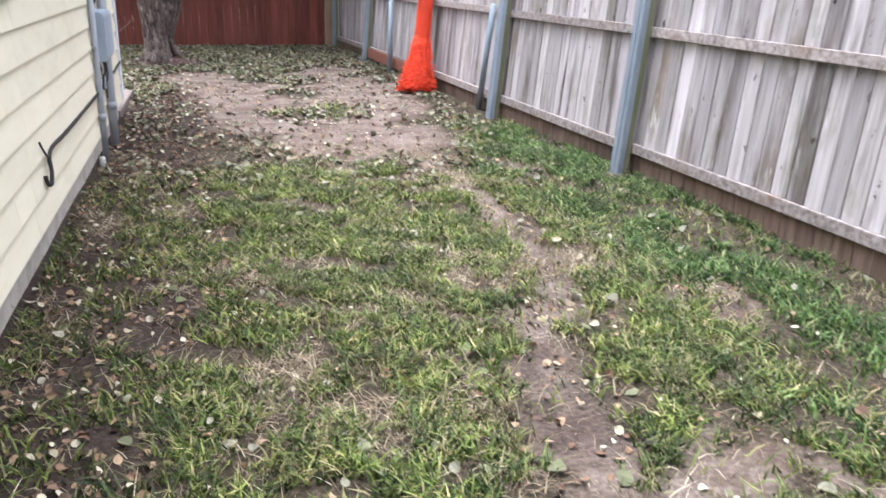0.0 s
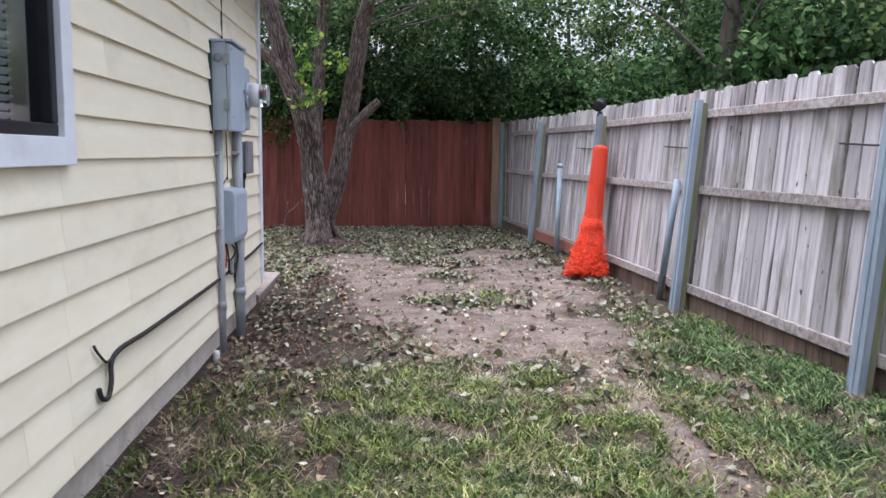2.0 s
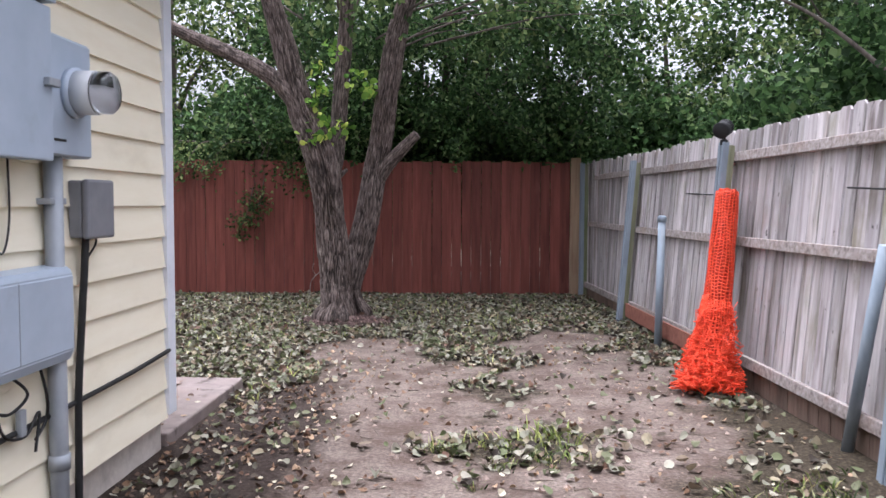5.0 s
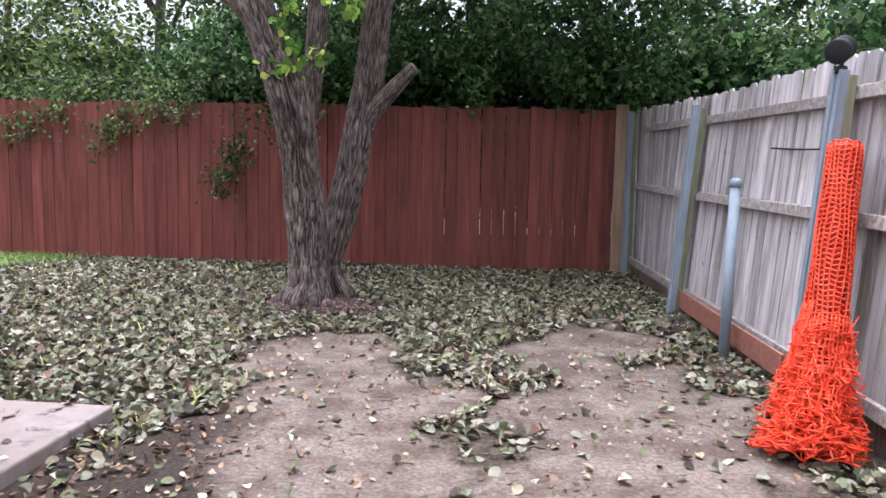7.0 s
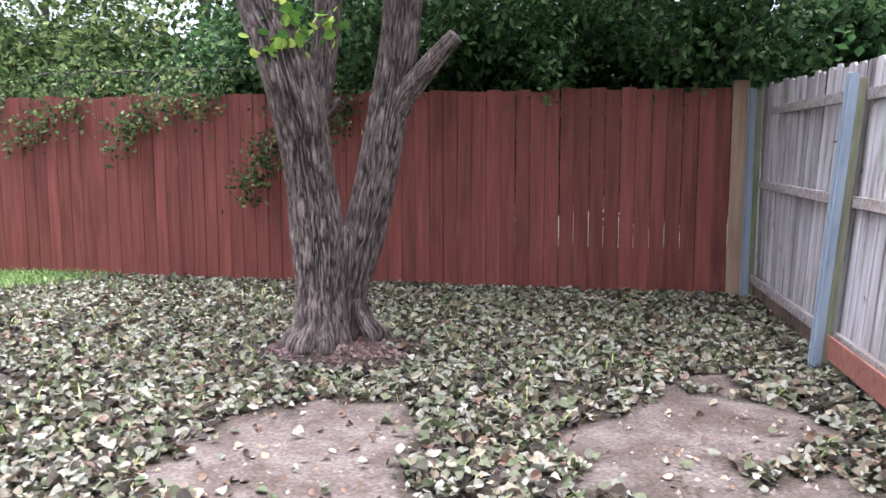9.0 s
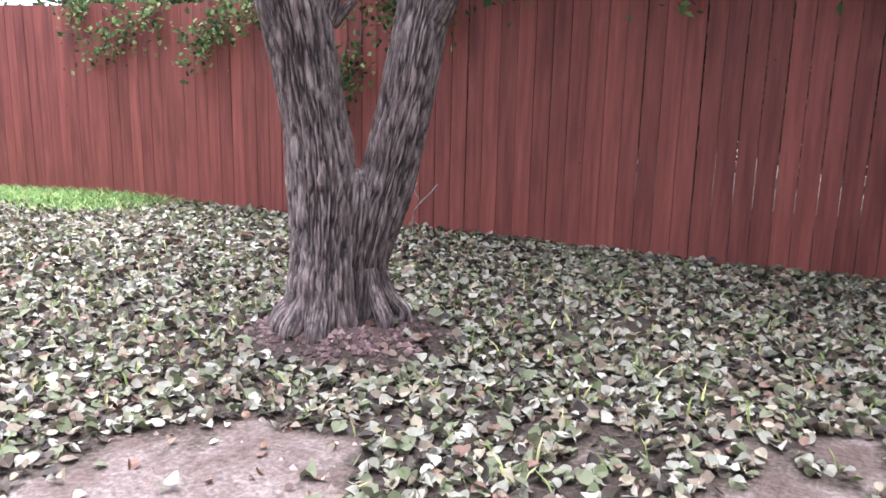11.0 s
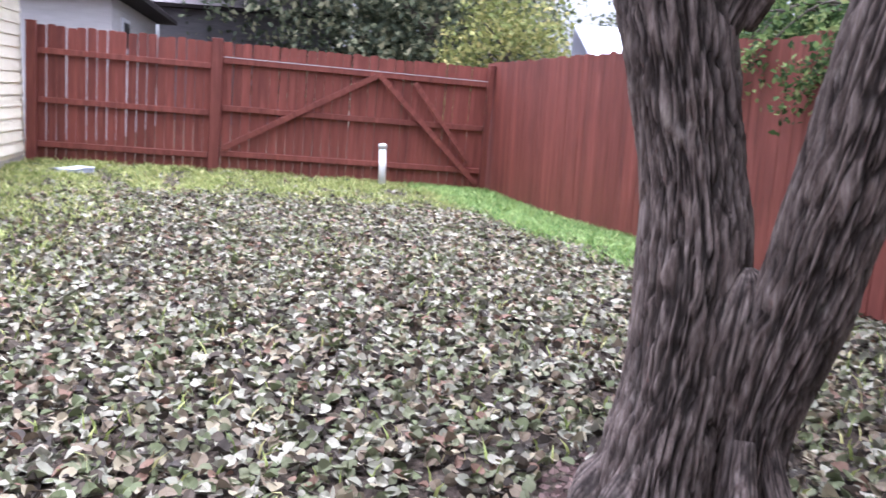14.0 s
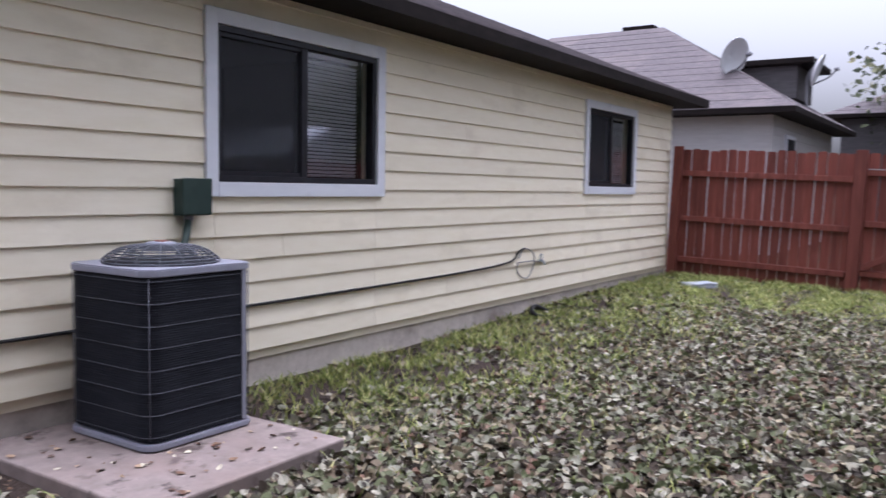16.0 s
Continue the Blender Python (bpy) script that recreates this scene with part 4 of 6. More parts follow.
tube("cable", curve([(SIDE_X + 0.042, 8.9, 0.555), (SIDE_X + 0.042, 8.3, 0.53), (SIDE_X + 0.042, 7.2, 0.515), (SIDE_X + 0.042, 6.2, 0.515), (SIDE_X + 0.042, 5.4, 0.52), (SIDE_X + 0.042, 5.0, 0.53),
                     (SIDE_X + 0.04, 4.88, 0.50), (SIDE_X + 0.05, 4.84, 0.43), (SIDE_X + 0.05, 4.80, 0.375), (SIDE_X + 0.045, 4.74, 0.385), (SIDE_X + 0.04, 4.72, 0.43)], 8), 0.011, BLACK, t, 8)
tube("loose_end", curve([(SIDE_X + 0.035, 4.90, 0.51), (SIDE_X + 0.045, 4.80, 0.52), (SIDE_X + 0.04, 4.72, 0.58), (SIDE_X + 0.035, 4.70, 0.61)], 6), 0.006, BLACK, t, 6)
t = thing("wall_cable", "black cable along the back wall siding", "cable")
tube("cable", curve([(SIDE_X - 0.02, BACK_Y + 0.042, 0.60), (-2.5, BACK_Y + 0.042, 0.60), (-4.0, BACK_Y + 0.042, 0.605), (-5.5, BACK_Y + 0.042, 0.62), (-6.4, BACK_Y + 0.042, 0.66), (-6.6, BACK_Y + 0.045, 0.76), (-6.75, BACK_Y + 0.04, 0.79)], 6), 0.011, BLACK, t, 6)
t = thing("drain_stub", "small white pipe stub by the foundation", "pipe")
tube("pipe", [(SIDE_X + 0.05, 6.86, -0.05), (SIDE_X + 0.05, 6.86, 0.05), (SIDE_X + 0.05, 6.86, 0.065)], [0.022, 0.022, 0.018], PVC, t, 12)


# ---- air conditioner ----
tagged(part("equipment_pad", box((-2.0, 8.965, -0.10), (-0.72, 10.44, 0.075), 0.012), SLAB), "stained pinkish concrete slab with leaf debris", "concrete pad", kind="structure")


def rounded(cx, cy, half, r, z, n=6):
    pts = []
    for k, (sx, sy) in enumerate(((1, 1), (-1, 1), (-1, -1), (1, -1))):
        for i in range(n + 1):
            a = math.pi / 2 * (k + i / n)
            pts.append((cx + sx * (half - r) + r * math.cos(a), cy + sy * (half - r) + r * math.sin(a), z))
    return pts


def rounded_slab(cx, cy, half, r, z0_, z1_, bevel=0.006):
    lo, hi = rounded(cx, cy, half, r, z0_), rounded(cx, cy, half, r, z1_)
    n = len(lo)
    me = mesh_of("slab", lo + hi, [tuple(range(n - 1, -1, -1)), tuple(range(n, 2 * n))] + [(i, (i + 1) % n, n + (i + 1) % n, n + i) for i in range(n)], LIDGREY)
    bm_ = bmesh.new()
    bm_.from_mesh(me)
    if bevel:
        bmesh.ops.bevel(bm_, geom=[e for e in bm_.edges if abs(e.verts[0].co.z - e.verts[1].co.z) < 1e-4], offset=bevel, segments=2, affect="EDGES")
    return bm_


def air_conditioner(cx, cy, z):
    t = thing("air_conditioner", "black louvred outdoor air conditioner with grey domed lid", "air conditioner", at=pose(cx, cy, z))
    part("base_pan", rounded_slab(0, 0, 0.365, 0.09, 0.0, 0.035), LIDGREY, t, "grey base pan")
    part("coil", rounded_slab(0, 0, 0.345, 0.085, 0.045, 0.90, 0), FIN, t, "black coil fins")
    for k in range(8):
        zz = 0.07 + 0.115 * k
        tube("guard_wire", rounded(0, 0, 0.3585, 0.09, zz), 0.0017, WIREGREY, t, 6, True)
    rod = mesh_tris("guard_rod", *tube_arrays([(0, 0, 0.05), (0, 0, 0.89)], 0.0022, 6), WIREGREY, True)
    for sx, sy in ((1, 1), (-1, 1), (1, -1), (-1, -1)):
        g = part("guard_rod", rod, parent=t)
        g.location = (sx * 0.332, sy * 0.332, 0)
    louvre = rounded(0, 0, 0.353, 0.088, 0)
    pieces = []
    for k in range(68):
        zz = 0.052 + 0.0125 * k
        a = [(x, y, zz) for x, y, _ in louvre]
        b = [(x * 0.985, y * 0.985, zz + 0.008) for x, y, _ in louvre]
        n = len(a)
        tri = []
        for i in range(n):
            j = (i + 1) % n
            tri += [(i, j, n + j), (i, n + j, n + i)]
        pieces.append((np.array(a + b), np.array(tri)))
    part("louvre_slats", mesh_tris("louvre_slats", *joined(pieces), FIN), parent=t)
    part("corner_post", box((-0.292, 0.350, 0.04), (-0.264, 0.360, 0.90), 0.003), LIDGREY, t, "grey corner post")
    part("lid", rounded_slab(0, 0, 0.364, 0.10, 0.895, 0.935), LIDGREY, t, "grey painted lid")
    # A black disc on the solid lid paints in the shaded fan opening.
    tube("fan_well", [(0, 0, 0.936), (0, 0, 0.94)], [0.31, 0.30], FIN, t, 40)
    for k, (r, zz) in enumerate([(0.315, 0.945), (0.300, 0.962), (0.282, 0.978), (0.262, 0.992), (0.24, 1.004), (0.216, 1.013), (0.19, 1.02), (0.162, 1.026), (0.132, 1.030), (0.102, 1.033)]):
        tube("grille_ring", [(r * math.cos(a), r * math.sin(a), zz) for a in np.arange(40) * math.pi / 20], 0.004, WIREGREY, t, 6, True)
    spoke = mesh_tris("grille_spoke", *tube_arrays(curve([(0.06, 0, 1.036), (0.16, 0, 1.028), (0.24, 0, 1.006), (0.30, 0, 0.964), (0.318, 0, 0.94)], 3), 0.004, 6), WIREGREY, True)
    for k in range(16):
        s = part("grille_spoke", spoke, parent=t)
        s.rotation_euler = (0, 0, math.pi / 8 * k + 0.1)
    tube("hub_plate", [(0, 0, 1.03), (0, 0, 1.045), (0, 0, 1.05)], [0.085, 0.08, 0.05], LIDGREY, t, 24)
    tube("badge", [(0, 0, 1.0505), (0, 0, 1.055)], [0.04, 0.036], REDBOARD, t, 16, label="small red badge")
    return t


air_conditioner(-1.54, 9.485, 0.082)
t = thing("disconnect_box", "dark green electrical disconnect box beside the window", "electrical box")
y = BACK_Y + 0.024
part("body", box((-2.245, y, 1.25), (-2.02, y + 0.085, 1.485), 0.006), GREENBOX, t)
part("cover", box((-2.25, y + 0.087, 1.255), (-2.015, y + 0.105, 1.49), 0.006), GREENBOX, t)
tube("flexible_conduit", curve([(-2.10, y + 0.05, 1.25), (-2.08, y + 0.06, 1.16), (-2.02, y + 0.10, 1.06), (-1.90, y + 0.14, 0.92), (-1.82, y + 0.17, 0.80)], 8), [0.024 + 0.003 * (i % 2) for i in range(33)], GREENBOX, t, 10)
tube("conduit_nut", [(-2.10, y + 0.05, 1.255), (-2.10, y + 0.05, 1.22)], 0.03, DARKGREY, t, 12)

# ---- things along the back wall ----
t = thing("wire_coil", "thin wire looped beside a wall tap", "cable")
ring = [(-6.78 + 0.20 * math.cos(a), BACK_Y + 0.04 + 0.01 * math.sin(3 * a), 0.62 + 0.165 * math.sin(a)) for a in np.linspace(0.4, 6.4, 40)]
tube("loop", ring, 0.006, DARKGREY, t, 6)
tube("loose_end", curve([ring[-1], (-6.9, BACK_Y + 0.05, 0.64), (-7.1, BACK_Y + 0.04, 0.62), (-7.25, BACK_Y + 0.04, 0.60)], 6), 0.006, DARKGREY, t, 6)
t = thing("wall_tap", "small metal garden tap on the siding", "tap")
tube("spout", curve([(-7.12, BACK_Y + 0.02, 0.63), (-7.12, BACK_Y + 0.08, 0.63), (-7.12, BACK_Y + 0.11, 0.59)], 6), 0.012, GALV, t, 8)
tube("handle", [(-7.12 + 0.03 * math.cos(a), BACK_Y + 0.06 , 0.675 + 0.03 * math.sin(a)) for a in np.arange(12) * math.pi / 6], 0.005, GALV, t, 6, True)
t = thing("black_hose", "short black hose lying by the foundation", "hose")
gz = lambda x, y: float(ground_z(x, y))
tube("hose", curve([(-6.55, 9.18, gz(-6.55, 9.18) + 0.05), (-6.75, 9.12, 0.14), (-6.9, 9.22, 0.06), (-6.7, 9.3, 0.05), (-6.5, 9.25, 0.11), (-6.72, 9.16, 0.16), (-7.0, 9.3, 0.05), (-7.4, 9.55, 0.05), (-7.75, 9.75, 0.06)], 8), 0.022, BLACK, t, 10)
tube("nozzle", [(-7.75, 9.75, 0.06), (-7.9, 9.84, 0.065)], [0.03, 0.024], BLACK, t, 10)


def flat_stone(cx, cy, label):
    r = random.Random(5)
    bm_ = bmesh.new()
    bmesh.ops.create_cube(bm_, size=1)
    bmesh.ops.subdivide_edges(bm_, edges=list(bm_.edges), cuts=5, use_grid_fill=True)
    for v in bm_.verts:
        q = v.co.copy()
        k = 1 - 0.25 * max(0, abs(q.x) + abs(q.y) - 0.7)
        v.co = Vector((q.x * 0.62 * k, q.y * 0.36 * k, q.z * 0.07)) + Vector([noise.noise(q * 3 + Vector((i * 9, 0, 0))) * 0.02 for i in range(3)])
    ob = part("flat_stone", bm_, PALESTONE)
    smooth_mesh(ob.data)
    ob.matrix_basis = pose(cx, cy, gz(cx, cy) + 0.035, 3, -4, 40)
    return tagged(ob, label, "stone")


flat_stone(-10.15, 9.92, "pale blue-grey flat stone in the grass")
t = thing("standpipe", "short white upright plastic pipe by the gate", "pipe", at=pose(-10.96, 14.25, gz(-10.96, 14.25), 1.0, -0.8, 0))
tube("pipe", [(0, 0, -0.1), (0, 0, 0.62)], 0.055, PVC, t, 20)
tube("cap", [(0, 0, 0.60), (0, 0, 0.665), (0, 0, 0.675)], [0.062, 0.062, 0.05], PVC, t, 20)

# ---- things along the grey fence ----
t = thing("steel_pole", "upright galvanised steel pole with a cap", "pole")
tube("pole", [(2.712, 12.365, -0.1), (2.754, 12.468, 1.20)], 0.036, GALV, t, 16)
tube("cap", [(2.754, 12.468, 1.19), (2.756, 12.471, 1.235), (2.757, 12.472, 1.25)], [0.043, 0.043, 0.028], GALV, t, 16)
t = thing("leaning_pipe", "steel pipe leaning against a fence post", "pipe")
tube("pipe", [(3.04, 9.09, -0.03), (3.09, 8.83, 1.15)], 0.033, GALV, t, 14)
for y0_, y1_ in ((14.10, 15.45), (11.30, 12.40), (8.62, 9.45), (5.9, 6.62)):
    t = thing("wire_tie", "thin dark wire rod across the fence boards", "wire", "wire ties on the fence")
    xf = lambda yy: G0[0] + (G0[1] - yy) / (G0[1] - G1[1]) * (G1[0] - G0[0]) + 0.115
    tube("rod", curve([(xf(y0_) - 0.10, y0_, 1.44), (xf(y0_) - 0.055, (y0_ + y1_) / 2, 1.445), (xf(y1_) - 0.02, y1_, 1.46)], 4), 0.006, BLACK, t, 6)


def spot_light(x, y, z):
    t = thing("flood_light", "small black flood light on a fence post", "outdoor lamp", at=pose(x, y, z, 0, 0, 25))
    tube("mount", [(0, 0, -0.03), (0, 0, 0.01), (0, 0, 0.015)], [0.035, 0.03, 0.015], BLACK, t, 12)
    tube("neck", curve([(0, 0, 0.0), (0, 0, 0.05), (-0.02, -0.01, 0.075)], 4), 0.012, BLACK, t, 8)
    a, d = np.array([0.07, 0.05, 0.125]), np.array([-0.80, -0.48, -0.28])
    tube("housing", [a, a + d * 0.05, a + d * 0.16, a + d * 0.165], [0.03, 0.058, 0.068, 0.06], BLACK, t, 20)
    tube("lens", [a + d * 0.155, a + d * 0.158], 0.055, DARKGREY, t, 20)
    for k in range(3):
        c = a + d * (0.03 + 0.03 * k)
        tube("cooling_rib", [c, c + d * 0.008], 0.066, BLACK, t, 20)


spot_light(2.965, 11.24, 1.865)


def orange_roll():
    """A roll of plastic safety net stood against a fence post, its foot splayed loose."""
    t = thing("safety_net_roll", "bright orange plastic net roll leaning on the fence", "safety net")
    foot, top = np.array([2.66, 10.43, 0.0]), np.array([2.93, 11.0, 1.46])
    axis = top - foot
    side = np.array([axis[1], -axis[0], 0.0])
    side /= np.linalg.norm(side)
    back = np.cross(axis / np.linalg.norm(axis), side)
    rr = np.random.default_rng(11)

    def radius(h, a):
        return np.interp(h, [0, 0.12, 0.3, 0.5, 0.8, 1.0], [0.112, 0.108, 0.102, 0.094, 0.084, 0.076]) * (1 + 0.10 * np.sin(2 * a + 7 * h) * (1 - h) + 0.03 * np.sin(5 * a + 23 * h))

    def at(h, a, extra=0.0):
        r = radius(h, a) + extra
        return foot + axis * h + side * (r * np.cos(a)) + back * (r * np.sin(a))

    core = [[at(h, a, -0.012 - 0.05 * max(0.0, 0.45 - h) / 0.45) for a in np.arange(20) * math.pi / 10] for h in np.linspace(0.01, 0.995, 30)]
    v = np.array(core).reshape(-1, 3)
    tri = []
    for i in range(29):
        for s in range(20):
            a0, a1, b0, b1 = i * 20 + s, i * 20 + (s + 1) % 20, (i + 1) * 20 + s, (i + 1) * 20 + (s + 1) % 20
            tri += [(a0, a1, b1), (a0, b1, b0)]
    tri += [(29 * 20, 29 * 20 + s, 29 * 20 + s + 1) for s in range(1, 19)]
    part("roll_core", mesh_tris("roll_core", v, tri, ORANGE_DARKENED, True), parent=t)
    strands = []
    for h in np.linspace(0.01, 0.99, 60):
        pts = [at(h + 0.005 * math.sin(9 * a + 40 * h), a, 0.004 + 0.004 * math.sin(13 * a + 31 * h)) for a in np.arange(26) * math.pi / 13]
        strands.append(tube_arrays(pts, 0.006, 4, True))
    for a in np.arange(22) * 2 * math.pi / 22:
        pts = [at(h, a + 0.08 * math.sin(17 * h + 3 * a), 0.006) for h in np.linspace(0.01, 0.99, 40)]
        strands.append(tube_arrays(pts, 0.0045, 4))
    part("netting", mesh_tris("netting", *joined(strands), ORANGE, True), parent=t)
    loose = []

    def skirt(h0, h1, a0, a1, flare, wob):
        """A flap of net with diamond holes that stands off the roll."""
        nu, nv = 15, 16
        grid = {}
        for i in range(nu + 1):
            for j in range(nv + 1):
                a = a0 + (a1 - a0) * i / nu
                k = j / nv
                h = h1 + (h0 - h1) * k
                e = 0.55 * flare * k ** 1.3 * (0.8 + 0.4 * math.sin(3 * a + wob)) + 0.04 * math.sin(6 * a + 9 * k + wob) * k + 0.05 * abs(rr.normal()) * k
                q = at(h, a, max(e, 0.0) + 0.01)
                q = q + rr.normal(0, 0.017, 3) * k
                q[2] = max(q[2], 0.012 + 0.03 * rr.random())
                grid[i, j] = q
        for i in range(nu + 1):
            loose.append(tube_arrays([grid[i, j] for j in range(nv + 1)], 0.0032, 4))
        for j in range(nv + 1):
            loose.append(tube_arrays([grid[i, j] for i in range(nu + 1)], 0.004, 4))

    skirt(0.0, 0.46, 2.5, 4.2, 0.05, 0.3)
    skirt(0.0, 0.42, 4.0, 6.6, 0.045, 1.1)
    skirt(0.0, 0.34, -0.6, 2.2, 0.05, 2.2)
    skirt(0.0, 0.26, 2.6, 5.6, 0.075, 4.0)
    skirt(0.0, 0.40, 1.8, 4.9, 0.06, 5.1)
    skirt(0.0, 0.22, 3.6, 7.0, 0.09, 0.9)
    for _ in range(60):
        a, h = rr.uniform(0, 2 * math.pi), rr.uniform(0.02, 0.4)
        p = at(h, a, 0.01)
        q = at(h + rr.normal(0, 0.025), a + rr.normal(0, 0.3), rr.uniform(0.02, 0.10))
        s = at(h + rr.normal(0, 0.04), a + rr.normal(0, 0.4), rr.uniform(0.0, 0.05))
        for w in (p, q, s):
            w[2] = max(w[2], 0.015)
        loose.append(tube_arrays(curve([p, q, s], 3), 0.0035, 4))
    part("loose_net", mesh_tris("loose_net", *joined(loose), ORANGE, True), parent=t, label="torn orange netting splayed at the foot")


orange_roll()


# ---- the yard tree ----
def bark_stem(points, radii, seg=224, step=0.016, rough=0.019, seed=0.0, flare=0.0, phase=0.0):
    """A stem with furrowed bark in its surface; returns verts, triangles and the furrows' depth."""
    p = np.array(points, float)
    c = curve(np.concatenate([p, np.array(radii)[:, None]], 1), 40)
    d = np.concatenate([[0], np.cumsum(np.linalg.norm(np.diff(c[:, :3], axis=0), axis=1))])
    s = np.arange(0, d[-1], step)
    q = np.stack([np.interp(s, d, c[:, k]) for k in range(4)], 1)
    v, t = tube_arrays(q[:, :3], q[:, 3], seg)
    k = len(q)
    ang = np.tile(np.arange(seg) * 2 * np.pi / seg, k)
    ss = np.repeat(s, seg)
    rad = np.repeat(q[:, 3], seg)
    turn = ang / (2 * np.pi)
    cells = 64

    def around(f):
        return (1 - turn) * f(turn * cells) + turn * f(turn * cells - cells)

    wave = 1.3 * (fbm(ss * 5 + seed, np.sin(ang) + 3, 2) - 0.5)
    ridge = around(lambda u: np.abs(2 * fbm(u + wave + seed, ss * 5.5 + seed, 3) - 1))
    ridge = soft(ridge, 0.02, 0.34)
    plates = around(lambda u: fbm(u * 0.8 + 5 * seed, ss * 20 + seed, 2))
    lump = around(lambda u: fbm(u * 0.10 + seed, ss * 2.2 + 3 * seed, 2)) - 0.5
    foot = np.exp(-ss / 0.12) * flare * (0.7 + 0.5 * np.cos(5 * ang + phase) + 0.35 * np.cos(3 * ang + 2 * phase))
    off = rough * (ridge - 0.6 + 0.45 * (plates - 0.5)) * np.clip(rad / 0.15, 0.3, 1.2) + 0.22 * rad * lump + foot
    centre = np.repeat(q[:, :3], seg, 0)
    n = v[:k * seg] - centre
    n /= np.linalg.norm(n, axis=1)[:, None]
    v[:k * seg] += n * off[:, None]
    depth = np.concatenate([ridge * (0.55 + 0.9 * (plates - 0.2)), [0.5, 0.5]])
    return v, t, depth


def leaf_shape():
    """A broad leaf with a folded midrib, a unit long."""
    out = [(0, 0), (0.30, 0.12), (0.44, 0.38), (0.36, 0.68), (0.0, 1.0), (-0.36, 0.68), (-0.44, 0.38), (-0.30, 0.12)]
    v = [(x, y, 0.22 * abs(x)) for x, y in out] + [(0, 0.34, -0.02), (0, 0.66, -0.03)]
    t = [(0, 1, 8), (1, 2, 8), (2, 9, 8), (2, 3, 9), (3, 4, 9), (4, 5, 9), (5, 6, 9), (6, 8, 9), (6, 7, 8), (7, 0, 8)]
    return np.array(v, float), np.array(t)


LEAF_V, LEAF_T = leaf_shape()
SMALL_V = np.array([(0, 0, 0), (0.34, 0.45, 0.06), (0, 1, -0.04), (-0.34, 0.45, 0.06)], float)
SMALL_T = np.array([(0, 1, 2), (0, 2, 3)])


def turned(count, rng, tilt):
    """Rotation matrices: any heading, tipped by up to about tilt."""
    a, b, c = rng.uniform(0, 2 * np.pi, count), rng.normal(0, tilt, count), rng.normal(0, tilt, count)
    ca, sa, cb, sb, cc, sc = np.cos(a), np.sin(a), np.cos(b), np.sin(b), np.cos(c), np.sin(c)
    z, o = np.zeros(count), np.ones(count)
    rz = np.stack([ca, -sa, z, sa, ca, z, z, z, o], 1).reshape(-1, 3, 3)
    rx = np.stack([o, z, z, z, cb, -sb, z, sb, cb], 1).reshape(-1, 3, 3)
    ry = np.stack([cc, z, sc, z, o, z, -sc, z, cc], 1).reshape(-1, 3, 3)
    return rz @ rx @ ry


def strewn(places, sizes, rng, tilt, shape_v, shape_t, curl=0.0):
    n = len(places)
    loc = np.repeat(shape_v[None], n, 0).copy()
    if curl:
        loc[:, :, 2] += rng.normal(0, curl, n)[:, None] * (loc[:, :, 1] - 0.4) ** 2 + rng.normal(0, curl, n)[:, None] * loc[:, :, 0] ** 2 * 2
        loc[:, :, 0] *= rng.uniform(0.75, 1.15, n)[:, None]
    loc[:, :, 1] -= 0.45
    v = np.einsum("nij,nkj->nki", turned(n, rng, tilt), loc) * sizes[:, None, None] + places[:, None, :]
    t = (shape_t[None] + (np.arange(n) * len(shape_v))[:, None, None]).reshape(-1, 3)
    return v.reshape(-1, 3), t


yard_tree = thing("shade_tree", "forked grey-barked tree with fresh sprigs on the trunk", "tree")


def stem(nm, *a, **k):
    v, t, depth = bark_stem(*a, **k)
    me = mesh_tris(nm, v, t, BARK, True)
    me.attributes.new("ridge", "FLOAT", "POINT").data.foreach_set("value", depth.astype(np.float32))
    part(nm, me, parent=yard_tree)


stem("trunk", [(-0.575, 13.655, -0.06), (-0.58, 13.67, 0.2), (-0.612, 13.73, 0.5), (-0.648, 13.765, 0.9), (-0.668, 13.73, 1.2), (-0.685, 13.665, 1.5), (-0.735, 13.62, 1.8), (-0.835, 13.63, 2.1), (-0.965, 13.64, 2.4), (-1.13, 13.6, 3.0), (-1.29, 13.58, 3.6), (-1.6, 13.6, 4.6)],
     [0.185, 0.172, 0.160, 0.168, 0.160, 0.165, 0.170, 0.165, 0.150, 0.125, 0.10, 0.05], seed=1.0, flare=0.07, phase=0.6, rough=0.024)
stem("stem", [(-0.465, 13.925, -0.06), (-0.47, 13.935, 0.2), (-0.462, 13.94, 0.4), (-0.425, 13.96, 0.6), (-0.38, 13.985, 0.8), (-0.335, 14.0, 1.0), (-0.288, 14.015, 1.2), (-0.235, 14.03, 1.5), (-0.19, 14.06, 1.8), (-0.13, 14.04, 2.1), (-0.03, 13.95, 2.7), (0.1, 13.95, 3.4), (0.5, 14.0, 4.6)],
     [0.115, 0.100, 0.110, 0.128, 0.136, 0.135, 0.136, 0.132, 0.125, 0.123, 0.120, 0.105, 0.05], seed=7.0, flare=0.04, phase=2.0, rough=0.022)
stem("crotch", [(-0.545, 13.84, 0.28), (-0.54, 13.845, 0.45), (-0.525, 13.85, 0.62), (-0.51, 13.86, 0.76), (-0.50, 13.865, 0.85), (-0.50, 13.865, 0.89)], [0.05, 0.105, 0.125, 0.115, 0.075, 0.01], 120, seed=29.0, rough=0.016)
stem("limb", [(-0.70, 13.69, 1.35), (-0.625, 13.80, 1.8), (-0.60, 13.90, 2.2), (-0.575, 13.95, 2.7), (-0.53, 13.98, 3.3), (-0.45, 14.0, 5.0)], [0.06, 0.085, 0.088, 0.085, 0.078, 0.03], 96, seed=13.0, rough=0.014)
